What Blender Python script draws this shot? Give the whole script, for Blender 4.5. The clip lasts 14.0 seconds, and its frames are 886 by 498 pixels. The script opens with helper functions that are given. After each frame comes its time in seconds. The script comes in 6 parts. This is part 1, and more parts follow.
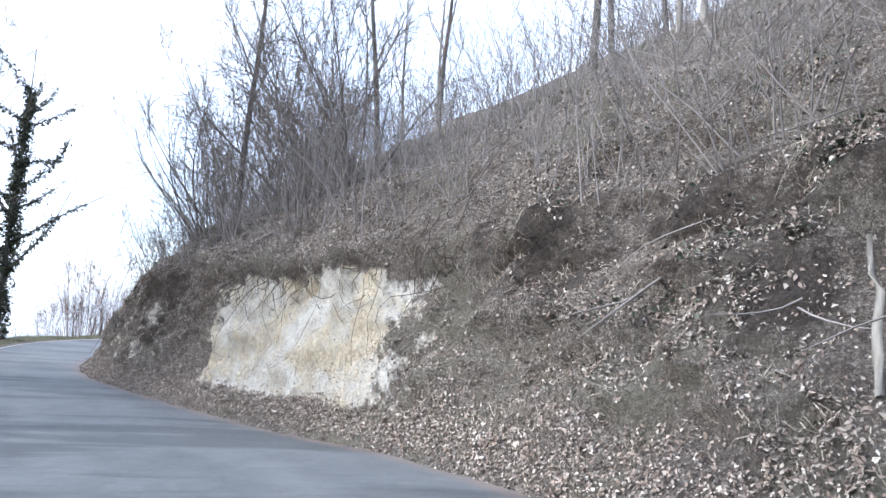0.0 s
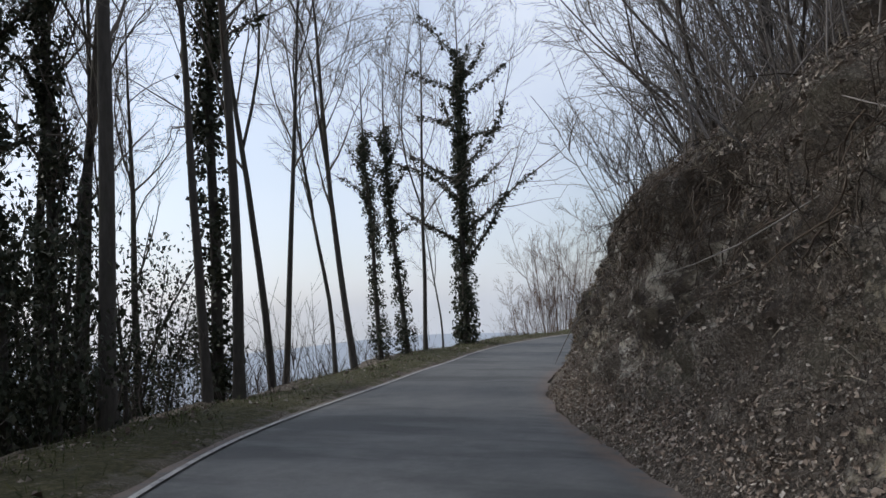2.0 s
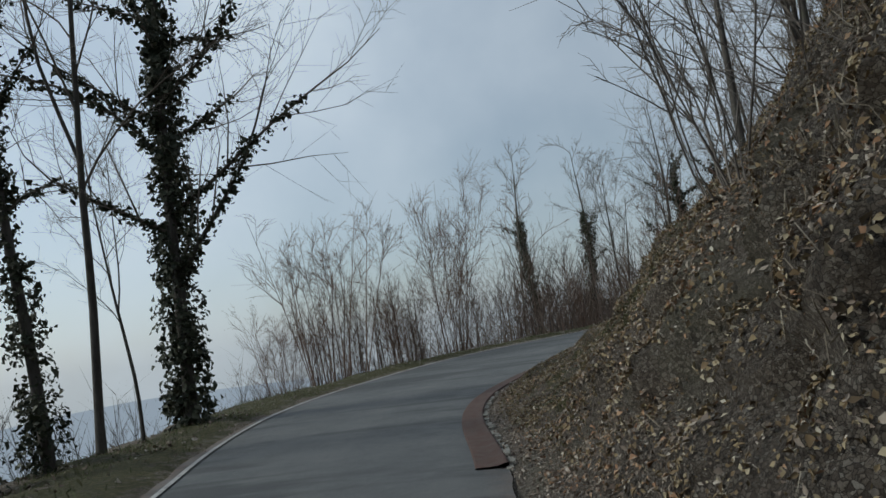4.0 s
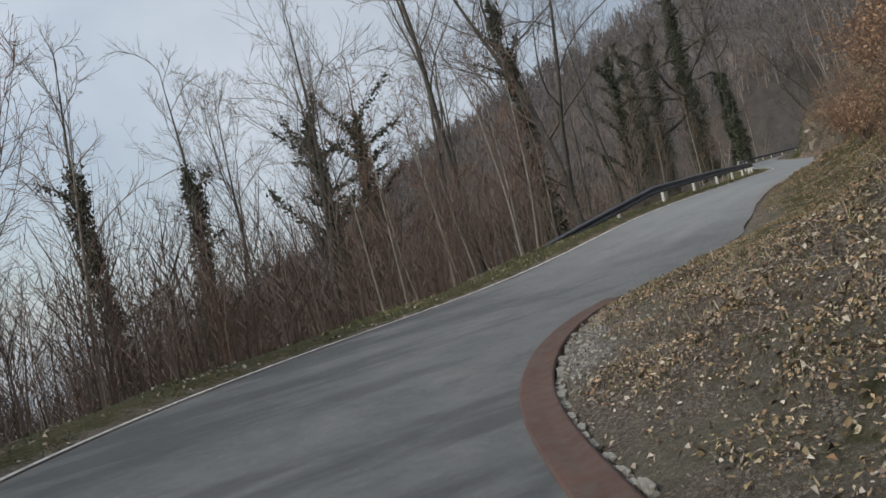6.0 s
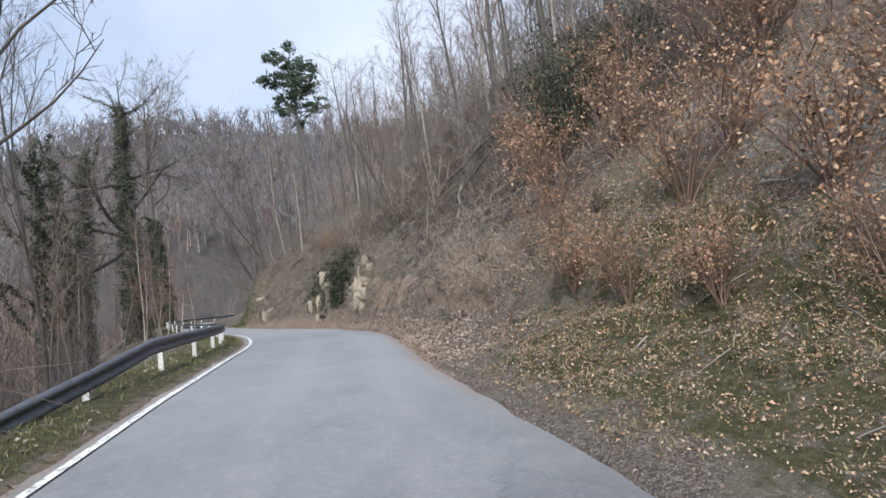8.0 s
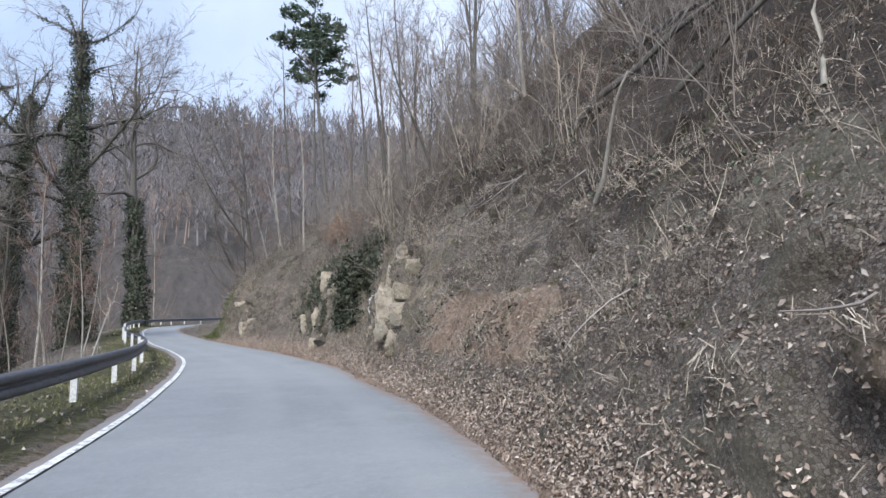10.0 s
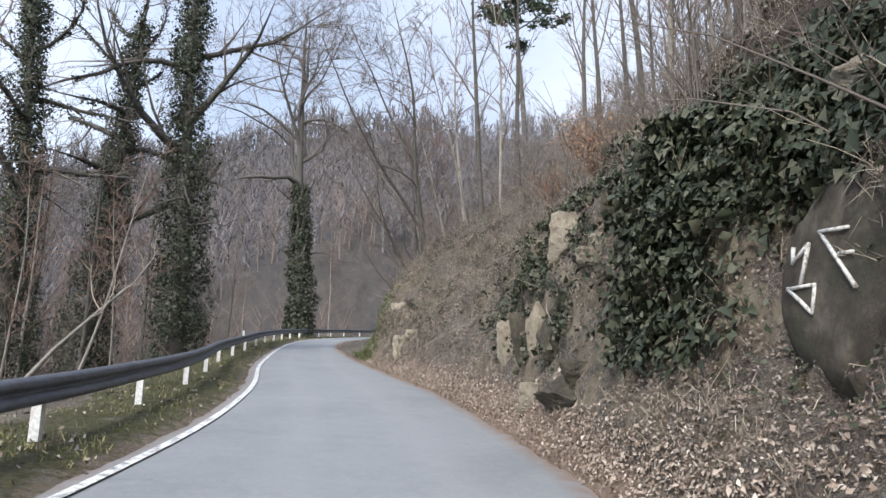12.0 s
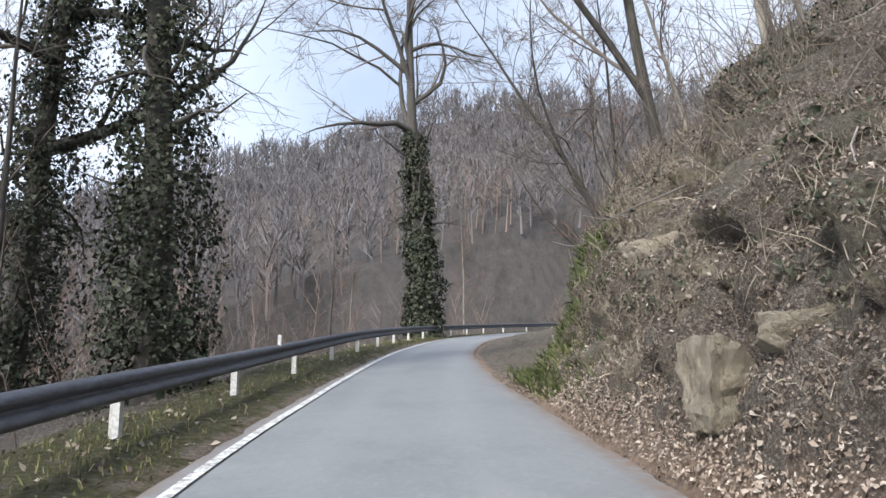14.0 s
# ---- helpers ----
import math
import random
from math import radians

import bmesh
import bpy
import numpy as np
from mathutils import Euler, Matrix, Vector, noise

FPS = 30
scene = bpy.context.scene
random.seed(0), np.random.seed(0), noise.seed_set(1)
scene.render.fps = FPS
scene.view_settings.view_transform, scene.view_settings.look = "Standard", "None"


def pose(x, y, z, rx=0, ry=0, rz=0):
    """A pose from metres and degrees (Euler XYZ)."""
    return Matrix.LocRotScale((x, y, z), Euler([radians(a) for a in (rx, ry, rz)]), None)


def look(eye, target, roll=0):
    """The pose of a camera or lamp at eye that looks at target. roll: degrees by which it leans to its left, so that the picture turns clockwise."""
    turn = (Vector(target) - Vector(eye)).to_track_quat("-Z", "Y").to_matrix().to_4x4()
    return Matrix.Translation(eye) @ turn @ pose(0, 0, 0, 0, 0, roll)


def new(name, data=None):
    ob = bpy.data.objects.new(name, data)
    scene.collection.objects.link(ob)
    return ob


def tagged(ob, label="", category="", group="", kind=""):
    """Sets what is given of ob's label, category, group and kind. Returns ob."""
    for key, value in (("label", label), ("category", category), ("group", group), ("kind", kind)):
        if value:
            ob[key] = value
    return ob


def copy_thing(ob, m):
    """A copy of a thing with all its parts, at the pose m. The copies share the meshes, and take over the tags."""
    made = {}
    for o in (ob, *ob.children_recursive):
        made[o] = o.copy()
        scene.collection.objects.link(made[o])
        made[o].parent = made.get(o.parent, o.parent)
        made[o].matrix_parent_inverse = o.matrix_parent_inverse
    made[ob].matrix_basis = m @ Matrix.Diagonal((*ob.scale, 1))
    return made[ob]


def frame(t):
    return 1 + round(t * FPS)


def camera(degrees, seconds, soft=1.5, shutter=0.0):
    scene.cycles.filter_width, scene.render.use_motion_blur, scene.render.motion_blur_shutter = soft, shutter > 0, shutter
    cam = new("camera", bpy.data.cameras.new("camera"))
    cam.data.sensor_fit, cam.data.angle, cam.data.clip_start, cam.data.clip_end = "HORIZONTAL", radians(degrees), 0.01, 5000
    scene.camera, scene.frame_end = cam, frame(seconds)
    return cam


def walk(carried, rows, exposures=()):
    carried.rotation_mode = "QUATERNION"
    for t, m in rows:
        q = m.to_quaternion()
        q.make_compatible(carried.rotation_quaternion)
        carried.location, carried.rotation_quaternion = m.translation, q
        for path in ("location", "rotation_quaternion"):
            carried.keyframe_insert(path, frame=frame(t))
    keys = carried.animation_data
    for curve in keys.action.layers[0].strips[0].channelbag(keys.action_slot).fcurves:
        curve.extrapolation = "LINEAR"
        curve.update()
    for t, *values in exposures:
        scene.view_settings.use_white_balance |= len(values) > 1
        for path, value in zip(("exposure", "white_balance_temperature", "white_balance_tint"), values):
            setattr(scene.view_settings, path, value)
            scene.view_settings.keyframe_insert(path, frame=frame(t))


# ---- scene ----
cam = camera(63.2, 14.0, soft=1.5)
PATH = [
    (0.0, pose(8.141, -24.412, 1.034, 96.08, 0, -8.49) @ pose(0, 0, 0, 0, 0, 3.66)),
    (0.5, pose(8.213, -21.944, 1.016, 95.28, 0, 7.61) @ pose(0, 0, 0, 0, 0, 2.92)),
    (1.0, pose(7.689, -19.439, 0.939, 93.81, 0, 20.11) @ pose(0, 0, 0, 0, 0, 0.67)),
    (1.5, pose(6.700, -16.943, 0.839, 94.43, 0, 27.16) @ pose(0, 0, 0, 0, 0, -1.03)),
    (2.0, pose(5.501, -14.351, 0.702, 94.42, 0, 27.11) @ pose(0, 0, 0, 0, 0, -2.76)),
    (2.2, pose(4.954, -13.392, 0.663, 93.45, 0, 26.04) @ pose(0, 0, 0, 0, 0, -4.27)),
    (4.3, pose(-0.599, -0.160, 0.392, 95.75, 0, 1.35) @ pose(0, 0, 0, 0, 0, -9.19)),
    (4.5, pose(-0.877, 1.657, 0.370, 94.12, 0, -0.69) @ pose(0, 0, 0, 0, 0, -9.98)),
    (5.0, pose(-1.825, 5.515, 0.261, 89.99, 0, -6.65) @ pose(0, 0, 0, 0, 0, -12.42)),
    (5.5, pose(-2.181, 9.677, 0.158, 91.41, 0, -17.68) @ pose(0, 0, 0, 0, 0, -12.73)),
    (6.0, pose(-1.840, 13.665, 0.423, 91.09, 0, -32.29) @ pose(0, 0, 0, 0, 0, -12.42)),
    (6.5, pose(-0.645, 17.212, 0.335, 91.44, 0, -49.33) @ pose(0, 0, 0, 0, 0, -12.28)),
    (7.0, pose(1.459, 20.175, 0.396, 94.56, 0, -65.63) @ pose(0, 0, 0, 0, 0, -13.23)),
    (7.2, pose(2.488, 21.166, 0.500, 94.14, 0, -70.57) @ pose(0, 0, 0, 0, 0, -12.27)),
    (9.3, pose(15.929, 27.332, 2.092, 97.48, 0, -83.00) @ pose(0, 0, 0, 0, 0, -3.44)),
    (9.5, pose(17.387, 27.812, 2.104, 97.01, 0, -81.23) @ pose(0, 0, 0, 0, 0, -2.11)),
    (10.0, pose(21.161, 29.092, 2.236, 97.74, 0, -78.73) @ pose(0, 0, 0, 0, 0, -0.69)),
    (10.5, pose(25.000, 30.476, 2.398, 98.25, 0, -73.95) @ pose(0, 0, 0, 0, 0, 1.15)),
    (11.0, pose(28.978, 32.022, 2.600, 98.61, 0, -68.97) @ pose(0, 0, 0, 0, 0, 3.74)),
    (11.5, pose(32.796, 33.727, 2.708, 99.14, 0, -66.71) @ pose(0, 0, 0, 0, 0, 1.57)),
    (12.0, pose(36.421, 35.534, 2.813, 99.05, 0, -63.54) @ pose(0, 0, 0, 0, 0, 2.15)),
    (12.5, pose(40.040, 37.624, 2.913, 98.47, 0, -60.26) @ pose(0, 0, 0, 0, 0, 1.46)),
    (13.0, pose(43.420, 39.858, 3.113, 97.05, 0, -57.11) @ pose(0, 0, 0, 0, 0, 0.56)),
    (13.5, pose(46.781, 42.288, 3.266, 98.37, 0, -54.40) @ pose(0, 0, 0, 0, 0, -0.29)),
    (14.0, pose(50.036, 44.857, 3.478, 98.35, 0, -52.90) @ pose(0, 0, 0, 0, 0, 0.23)),
]
EXPOSURES = [(0.0, 1.35, 5600, 9), (0.5, 0.65, 5600, 9), (1.0, 0.4, 6200, 10), (1.6, -0.12, 6200, 9), (2.2, -0.42, 6300, 8), (4.3, -0.72, 6150, -2), (5.2, -0.5, 6000, -4), (6.0, -0.25, 6600, 5), (6.6, 0.33, 6850, 10), (7.2, 0.5, 6550, 9), (9.3, 0.66, 5800, 9), (11.0, 0.67, 5950, 9), (12.0, 0.69, 6150, 9), (14.0, 0.7, 6200, 8)]
walk(cam, PATH, EXPOSURES)

# ---- light: thin high cloud, soft veiled sun from beyond the valley
world = bpy.data.worlds.new("world")
scene.world = world
world.use_nodes = True
wn, wl = world.node_tree.nodes, world.node_tree.links
sky = wn.new("ShaderNodeTexSky")
sky.sky_type, sky.sun_disc = "NISHITA", False
sky.sun_elevation, sky.sun_rotation = radians(37), radians(-92)
sky.air_density, sky.dust_density = 1.0, 2.0
cloud = wn.new("ShaderNodeTexNoise")
cloud.inputs["Scale"].default_value, cloud.inputs["Detail"].default_value = 2.2, 6
ramp = wn.new("ShaderNodeMapRange")
ramp.inputs["From Min"].default_value, ramp.inputs["From Max"].default_value = 0.35, 0.65
ramp.inputs["To Min"].default_value, ramp.inputs["To Max"].default_value = 0.42, 0.88
veil = wn.new("ShaderNodeMix")
veil.data_type = "RGBA"
veil.inputs["B"].default_value = (6.5, 6.85, 7.8, 1)
wl.new(cloud.outputs[0], ramp.inputs[0])
wl.new(ramp.outputs[0], veil.inputs["Factor"])
wl.new(sky.outputs[0], veil.inputs["A"])
# thin cloud is brighter towards the sun
way = wn.new("ShaderNodeTexCoord")
toward = wn.new("ShaderNodeVectorMath")
toward.operation = "DOT_PRODUCT"
toward.inputs[1].default_value = (-0.79, 0.1, 0.6)
glow = wn.new("ShaderNodeMapRange")
for key, value in (("From Min", -0.9), ("From Max", 0.9), ("To Min", 0.72), ("To Max", 1.85)):
    glow.inputs[key].default_value = value
bright = wn.new("ShaderNodeVectorMath")
bright.operation = "SCALE"
wl.new(way.outputs["Generated"], toward.inputs[0])
wl.new(toward.outputs["Value"], glow.inputs[0])
wl.new(veil.outputs["Result"], bright.inputs[0])
wl.new(glow.outputs[0], bright.inputs["Scale"])
wl.new(bright.outputs[0], wn["Background"].inputs[0])
wn["Background"].inputs[1].default_value = 0.1
sun = new("sun", bpy.data.lights.new("sun", "SUN"))
sun.data.energy, sun.data.angle, sun.data.color = 2.7, radians(11), (1.0, 0.93, 0.84)
sun.matrix_world = look((-96, -4, 72), (0, 0, 0))


# ---- materials
class Shade:
    """A small helper round one node material."""

    def __init__(self, name, rough=0.9, metal=0.0):
        self.m = bpy.data.materials.new(name)
        self.m.use_nodes = True
        self.n, self.l = self.m.node_tree.nodes, self.m.node_tree.links
        self.b = self.n["Principled BSDF"]
        self.b.inputs["Roughness"].default_value, self.b.inputs["Metallic"].default_value = rough, metal
        self.b.inputs["Specular IOR Level"].default_value = 0.3
        self.co = self.n.new("ShaderNodeTexCoord").outputs["Object"]

    def noise(self, scale, detail=4, rough=0.6, stretch=None):
        t = self.n.new("ShaderNodeTexNoise")
        t.inputs["Scale"].default_value, t.inputs["Detail"].default_value, t.inputs["Roughness"].default_value = scale, detail, rough
        if stretch:
            v = self.n.new("ShaderNodeMapping")
            v.inputs["Scale"].default_value = stretch
            self.l.new(self.co, v.inputs[0])
            self.l.new(v.outputs[0], t.inputs[0])
        else:
            self.l.new(self.co, t.inputs[0])
        return t.outputs[0]

    def cells(self, scale, colour=True):
        t = self.n.new("ShaderNodeTexVoronoi")
        t.inputs["Scale"].default_value = scale
        self.l.new(self.co, t.inputs["Vector"])
        return t.outputs["Color"] if colour else t.outputs["Distance"]

    def ramp(self, value, *stops):
        r = self.n.new("ShaderNodeValToRGB")
        e = r.color_ramp.elements
        while len(e) < len(stops):
            e.new(0.5)
        for k, (at, c) in zip(e, stops):
            k.position, k.color = at, (*c, 1)
        self.l.new(value, r.inputs[0])
        return r.outputs[0]

    def span(self, value, a, b, lo=0.0, hi=1.0):
        r = self.n.new("ShaderNodeMapRange")
        for k, v in zip(("From Min", "From Max", "To Min", "To Max"), (a, b, lo, hi)):
            r.inputs[k].default_value = v
        self.l.new(value, r.inputs[0])
        return r.outputs[0]

    def mix(self, factor, a, b, kind="MIX"):
        x = self.n.new("ShaderNodeMix")
        x.data_type, x.blend_type = "RGBA", kind
        for value, key in ((factor, "Factor"), (a, "A"), (b, "B")):
            if isinstance(value, (int, float)):
                x.inputs[key].default_value = value
            elif isinstance(value, tuple):
                x.inputs[key].default_value = (*value, 1)
            else:
                self.l.new(value, x.inputs[key])
        return x.outputs["Result"]

    def maths(self, kind, a, b):
        x = self.n.new("ShaderNodeMath")
        x.operation = kind
        for i, v in enumerate((a, b)):
            if isinstance(v, (int, float)):
                x.inputs[i].default_value = v
            else:
                self.l.new(v, x.inputs[i])
        return x.outputs[0]

    def attribute(self, name):
        a = self.n.new("ShaderNodeAttribute")
        a.attribute_name = name
        return a.outputs["Fac"]

    def island(self):
        return self.n.new("ShaderNodeNewGeometry").outputs["Random Per Island"]

    def per_object(self):
        return self.n.new("ShaderNodeObjectInfo").outputs["Random"]

    def done(self, colour, relief=None, depth=0.02, strength=0.6):
        if isinstance(colour, tuple):
            self.b.inputs["Base Color"].default_value = (*colour, 1)
        else:
            self.l.new(colour, self.b.inputs["Base Color"])
        if relief is not None:
            u = self.n.new("ShaderNodeBump")
            u.inputs["Strength"].default_value, u.inputs["Distance"].default_value = strength, depth
            self.l.new(relief, u.inputs["Height"])
            self.l.new(u.outputs[0], self.b.inputs["Normal"])
        return self.m


def asphalt():
    k = Shade("asphalt", 0.78)
    grain = k.noise(160, 3, 0.7)
    wide = k.noise(0.32, 5, 0.65)
    base = k.ramp(k.noise(2.2, 6, 0.7), (0.3, (0.15, 0.155, 0.163)), (0.7, (0.2, 0.206, 0.213)))
    base = k.mix(k.span(wide, 0.45, 0.6), base, k.mix(0.75, base, (0.09, 0.094, 0.102)))
    wear = k.maths("MULTIPLY", k.span(k.attribute("track"), 0.2, 0.9, 0.0, 0.6), k.span(k.noise(0.8, 4, 0.6), 0.3, 0.6, 0.4, 1.0))
    base = k.mix(wear, base, (0.24, 0.24, 0.243))
    blot = k.span(k.noise(0.55, 7, 0.7), 0.54, 0.68, 0.0, 0.6)
    base = k.mix(blot, base, (0.25, 0.248, 0.24))
    base = k.mix(k.span(grain, 0.4, 0.75, 0, 0.35), base, (0.3, 0.3, 0.3))
    base = k.mix(k.span(k.noise(38, 4, 0.8), 0.42, 0.62, 0, 0.4), base, (0.08, 0.083, 0.09))
    base = k.mix(k.span(k.noise(11, 5, 0.8), 0.5, 0.66, 0, 0.4), base, (0.3, 0.3, 0.295))
    v = k.n.new("ShaderNodeTexVoronoi")
    v.feature = "DISTANCE_TO_EDGE"
    v.inputs["Scale"].default_value = 0.33
    bend = k.n.new("ShaderNodeVectorMath")
    warp = k.n.new("ShaderNodeTexNoise")
    warp.inputs["Scale"].default_value, warp.inputs["Detail"].default_value = 1.4, 6
    k.l.new(k.co, warp.inputs[0])
    k.l.new(k.co, bend.inputs[0])
    k.l.new(warp.outputs["Color"], bend.inputs[1])
    k.l.new(bend.outputs[0], v.inputs["Vector"])
    crack = k.maths("MULTIPLY", k.span(v.outputs["Distance"], 0.0, 0.008, 0.4, 0.0), k.span(k.noise(0.25, 3), 0.5, 0.6))
    base = k.mix(crack, base, (0.05, 0.05, 0.052))
    old = k.attribute("old")
    base = k.mix(k.maths("MULTIPLY", old, 0.62), base, k.mix(k.span(k.noise(1.6, 6, 0.7), 0.35, 0.65), (0.045, 0.05, 0.05), (0.085, 0.09, 0.09)))
    # dark bars across the road: tree shadows put into the asphalt colour
    shadow_streak = k.span(k.noise(0.5, 5, 0.6, (0.35, 1.6, 1)), 0.5, 0.58, 0.0, 0.55)
    base = k.mix(k.maths("MULTIPLY", old, shadow_streak), base, (0.035, 0.038, 0.042))
    base = k.mix(k.span(old, 0.0, 0.4, 0.45, 0.0), base, (0.27, 0.285, 0.29))
    edge = k.attribute("dirt")
    base = k.mix(k.maths("MULTIPLY", edge, k.span(k.noise(5, 5), 0.3, 0.55)), base, (0.2, 0.135, 0.1))
    return k.done(base, grain, 0.006, 0.5)


def line_paint():
    k = Shade("line_paint", 0.7)
    worn = k.span(k.noise(9, 6, 0.75), 0.38, 0.54)
    return k.done(k.mix(worn, (0.17, 0.17, 0.17), k.mix(k.attribute("old"), (0.68, 0.68, 0.66), (0.4, 0.4, 0.39))), k.noise(120), 0.004)


def earth():
    """Forest soil with leaf litter, bare sand, grass and moss by the terrain's own masks."""
    k = Shade("earth", 0.95)
    def flakes(scale):
        v = k.n.new("ShaderNodeTexVoronoi")
        v.inputs["Scale"].default_value = scale
        sep = k.n.new("ShaderNodeSeparateColor")
        rim = k.n.new("ShaderNodeTexVoronoi")
        rim.feature = "DISTANCE_TO_EDGE"
        rim.inputs["Scale"].default_value = scale
        bend = k.n.new("ShaderNodeVectorMath")
        warp = k.n.new("ShaderNodeTexNoise")
        warp.inputs["Scale"].default_value = 30
        size = k.n.new("ShaderNodeVectorMath")
        size.operation = "SCALE"
        size.inputs["Scale"].default_value = 0.03
        k.l.new(k.co, warp.inputs[0])
        k.l.new(warp.outputs["Color"], size.inputs[0])
        k.l.new(k.co, bend.inputs[0])
        k.l.new(size.outputs[0], bend.inputs[1])
        k.l.new(bend.outputs[0], v.inputs["Vector"])
        k.l.new(bend.outputs[0], rim.inputs["Vector"])
        k.l.new(v.outputs["Color"], sep.inputs[0])
        c = k.ramp(sep.outputs[0], (0.0, (0.1, 0.08, 0.066)), (0.3, (0.2, 0.165, 0.135)), (0.6, (0.29, 0.245, 0.2)), (0.85, (0.36, 0.315, 0.265)), (1.0, (0.44, 0.4, 0.345)))
        return k.mix(k.span(rim.outputs["Distance"], 0.02, 0.12, 0.85, 0.0), c, (0.035, 0.028, 0.023)), sep.outputs[1]

    one, lift_a = flakes(52)
    two, lift_b = flakes(34)
    leaf = k.mix(k.span(k.noise(6, 3), 0.47, 0.53), one, two)
    soil = k.ramp(k.noise(7, 8, 0.7), (0.3, (0.06, 0.05, 0.042)), (0.55, (0.16, 0.13, 0.105)), (0.75, (0.27, 0.225, 0.18)))
    base = k.mix(k.span(k.noise(1.3, 5, 0.7), 0.35, 0.55, 0.45, 1.0), soil, leaf)
    moss = k.ramp(k.noise(16, 7, 0.75), (0.3, (0.09, 0.085, 0.058)), (0.55, (0.2, 0.188, 0.138)), (0.75, (0.31, 0.29, 0.22)))
    base = k.mix(k.span(k.noise(0.55, 5, 0.65), 0.5, 0.62, 0, 0.65), base, moss)
    base = k.mix(k.span(k.noise(2.1, 6, 0.75), 0.58, 0.72, 0, 0.8), base, (0.06, 0.048, 0.04))
    sand = k.ramp(k.noise(2.4, 8, 0.72, (1, 1, 0.35)), (0.22, (0.3, 0.25, 0.19)), (0.38, (0.6, 0.54, 0.44)), (0.5, (0.78, 0.73, 0.63)), (0.75, (0.86, 0.83, 0.77)))
    sand = k.mix(k.span(k.noise(0.9, 5, 0.65), 0.45, 0.57, 0, 0.8), sand, k.mix(k.span(k.noise(9, 6, 0.7), 0.3, 0.7), (0.66, 0.53, 0.33), (0.8, 0.69, 0.49)))
    sand = k.mix(k.span(k.noise(3.2, 9, 0.75, (1.4, 1.4, 0.3)), 0.6, 0.72, 0, 0.7), sand, (0.2, 0.165, 0.13))
    runnel = k.noise(7, 8, 0.78, (1, 1, 0.13))
    sand = k.mix(k.span(runnel, 0.52, 0.66, 0, 0.4), sand, (0.42, 0.36, 0.28))
    sand = k.mix(k.span(k.noise(13, 9, 0.8), 0.54, 0.64, 0, 0.6), sand, (0.38, 0.32, 0.25))
    patchy = k.noise(2.6, 6, 0.7)
    base = k.mix(k.span(k.maths("ADD", k.attribute("sand"), k.span(patchy, 0.3, 0.7, -0.45, 0.45)), 0.4, 0.62), base, sand)
    rock = k.ramp(k.noise(2.2, 9, 0.72, (1, 1, 0.5)), (0.3, (0.07, 0.058, 0.045)), (0.45, (0.2, 0.165, 0.12)), (0.6, (0.34, 0.29, 0.215)), (0.75, (0.46, 0.42, 0.34)))
    base = k.mix(k.span(k.maths("ADD", k.attribute("rock"), k.span(patchy, 0.3, 0.7, -0.35, 0.35)), 0.42, 0.52), base, rock)
    # dark humus colour that also stands in for shade on the bank
    humus_shade = k.ramp(k.noise(9, 7, 0.75), (0.35, (0.025, 0.02, 0.017)), (0.6, (0.075, 0.058, 0.046)), (0.75, (0.17, 0.13, 0.1)))
    base = k.mix(k.span(k.maths("ADD", k.attribute("humus_shade"), k.span(k.noise(0.9, 6, 0.7), 0.3, 0.7, -0.45, 0.45)), 0.35, 0.6, 0, 0.85), base, humus_shade)
    red = k.ramp(k.noise(14, 6), (0.3, (0.22, 0.16, 0.118)), (0.7, (0.45, 0.335, 0.25)))
    base = k.mix(k.span(k.maths("ADD", k.attribute("dirt"), k.span(patchy, 0.3, 0.7, -0.2, 0.2)), 0.35, 0.65), base, red)
    green = k.ramp(k.noise(11, 6, 0.7), (0.3, (0.035, 0.04, 0.016)), (0.5, (0.085, 0.083, 0.036)), (0.72, (0.18, 0.155, 0.085)))
    base = k.mix(k.span(k.maths("ADD", k.attribute("grass"), k.span(patchy, 0.3, 0.7, -0.4, 0.4)), 0.4, 0.66), base, green)
    chips = k.ramp(k.cells(26), (0.0, (0.14, 0.135, 0.125)), (0.5, (0.27, 0.265, 0.25)), (1.0, (0.42, 0.41, 0.39)))
    base = k.mix(k.span(k.maths("ADD", k.attribute("stones"), k.span(patchy, 0.3, 0.7, -0.35, 0.35)), 0.4, 0.62), base, chips)
    flute = k.maths("MULTIPLY", k.attribute("sand"), k.noise(5, 7, 0.7, (1, 1, 0.16)))
    lumps = k.maths("ADD", k.maths("ADD", k.maths("ADD", k.maths("MULTIPLY", flute, 2.2), k.noise(24, 8, 0.75)), k.maths("MULTIPLY", lift_a, 0.7)), k.maths("MULTIPLY", k.noise(5, 9, 0.75), 1.9))
    return k.done(base, lumps, 0.085, 1.0)


def wood_floor():
    k = Shade("wood_floor", 0.95)
    c = k.ramp(k.noise(0.5, 8, 0.75), (0.3, (0.045, 0.041, 0.039)), (0.6, (0.085, 0.076, 0.07)), (0.75, (0.13, 0.113, 0.1)))
    return k.done(c, k.noise(3, 6), 0.2, 0.8)


def bark(name, dark, light, pale=False):
    k = Shade(name, 0.92)
    f = k.noise(14, 6, 0.7, (1, 1, 0.22))
    c = k.ramp(f, (0.3, dark), (0.7, light))
    moss = k.span(k.noise(1.1, 4, 0.6), 0.52, 0.68, 0, 0.5)
    c = k.mix(moss, c, (0.07, 0.08, 0.045))
    c = k.mix(k.span(k.per_object(), 0, 1, 0, 0.35), c, (0.12, 0.11, 0.1))
    return k.done(c, f, 0.02, 0.7)


def twig(name, dark, light):
    k = Shade(name, 0.85)
    return k.done(k.ramp(k.island(), (0.0, dark), (1.0, light)))


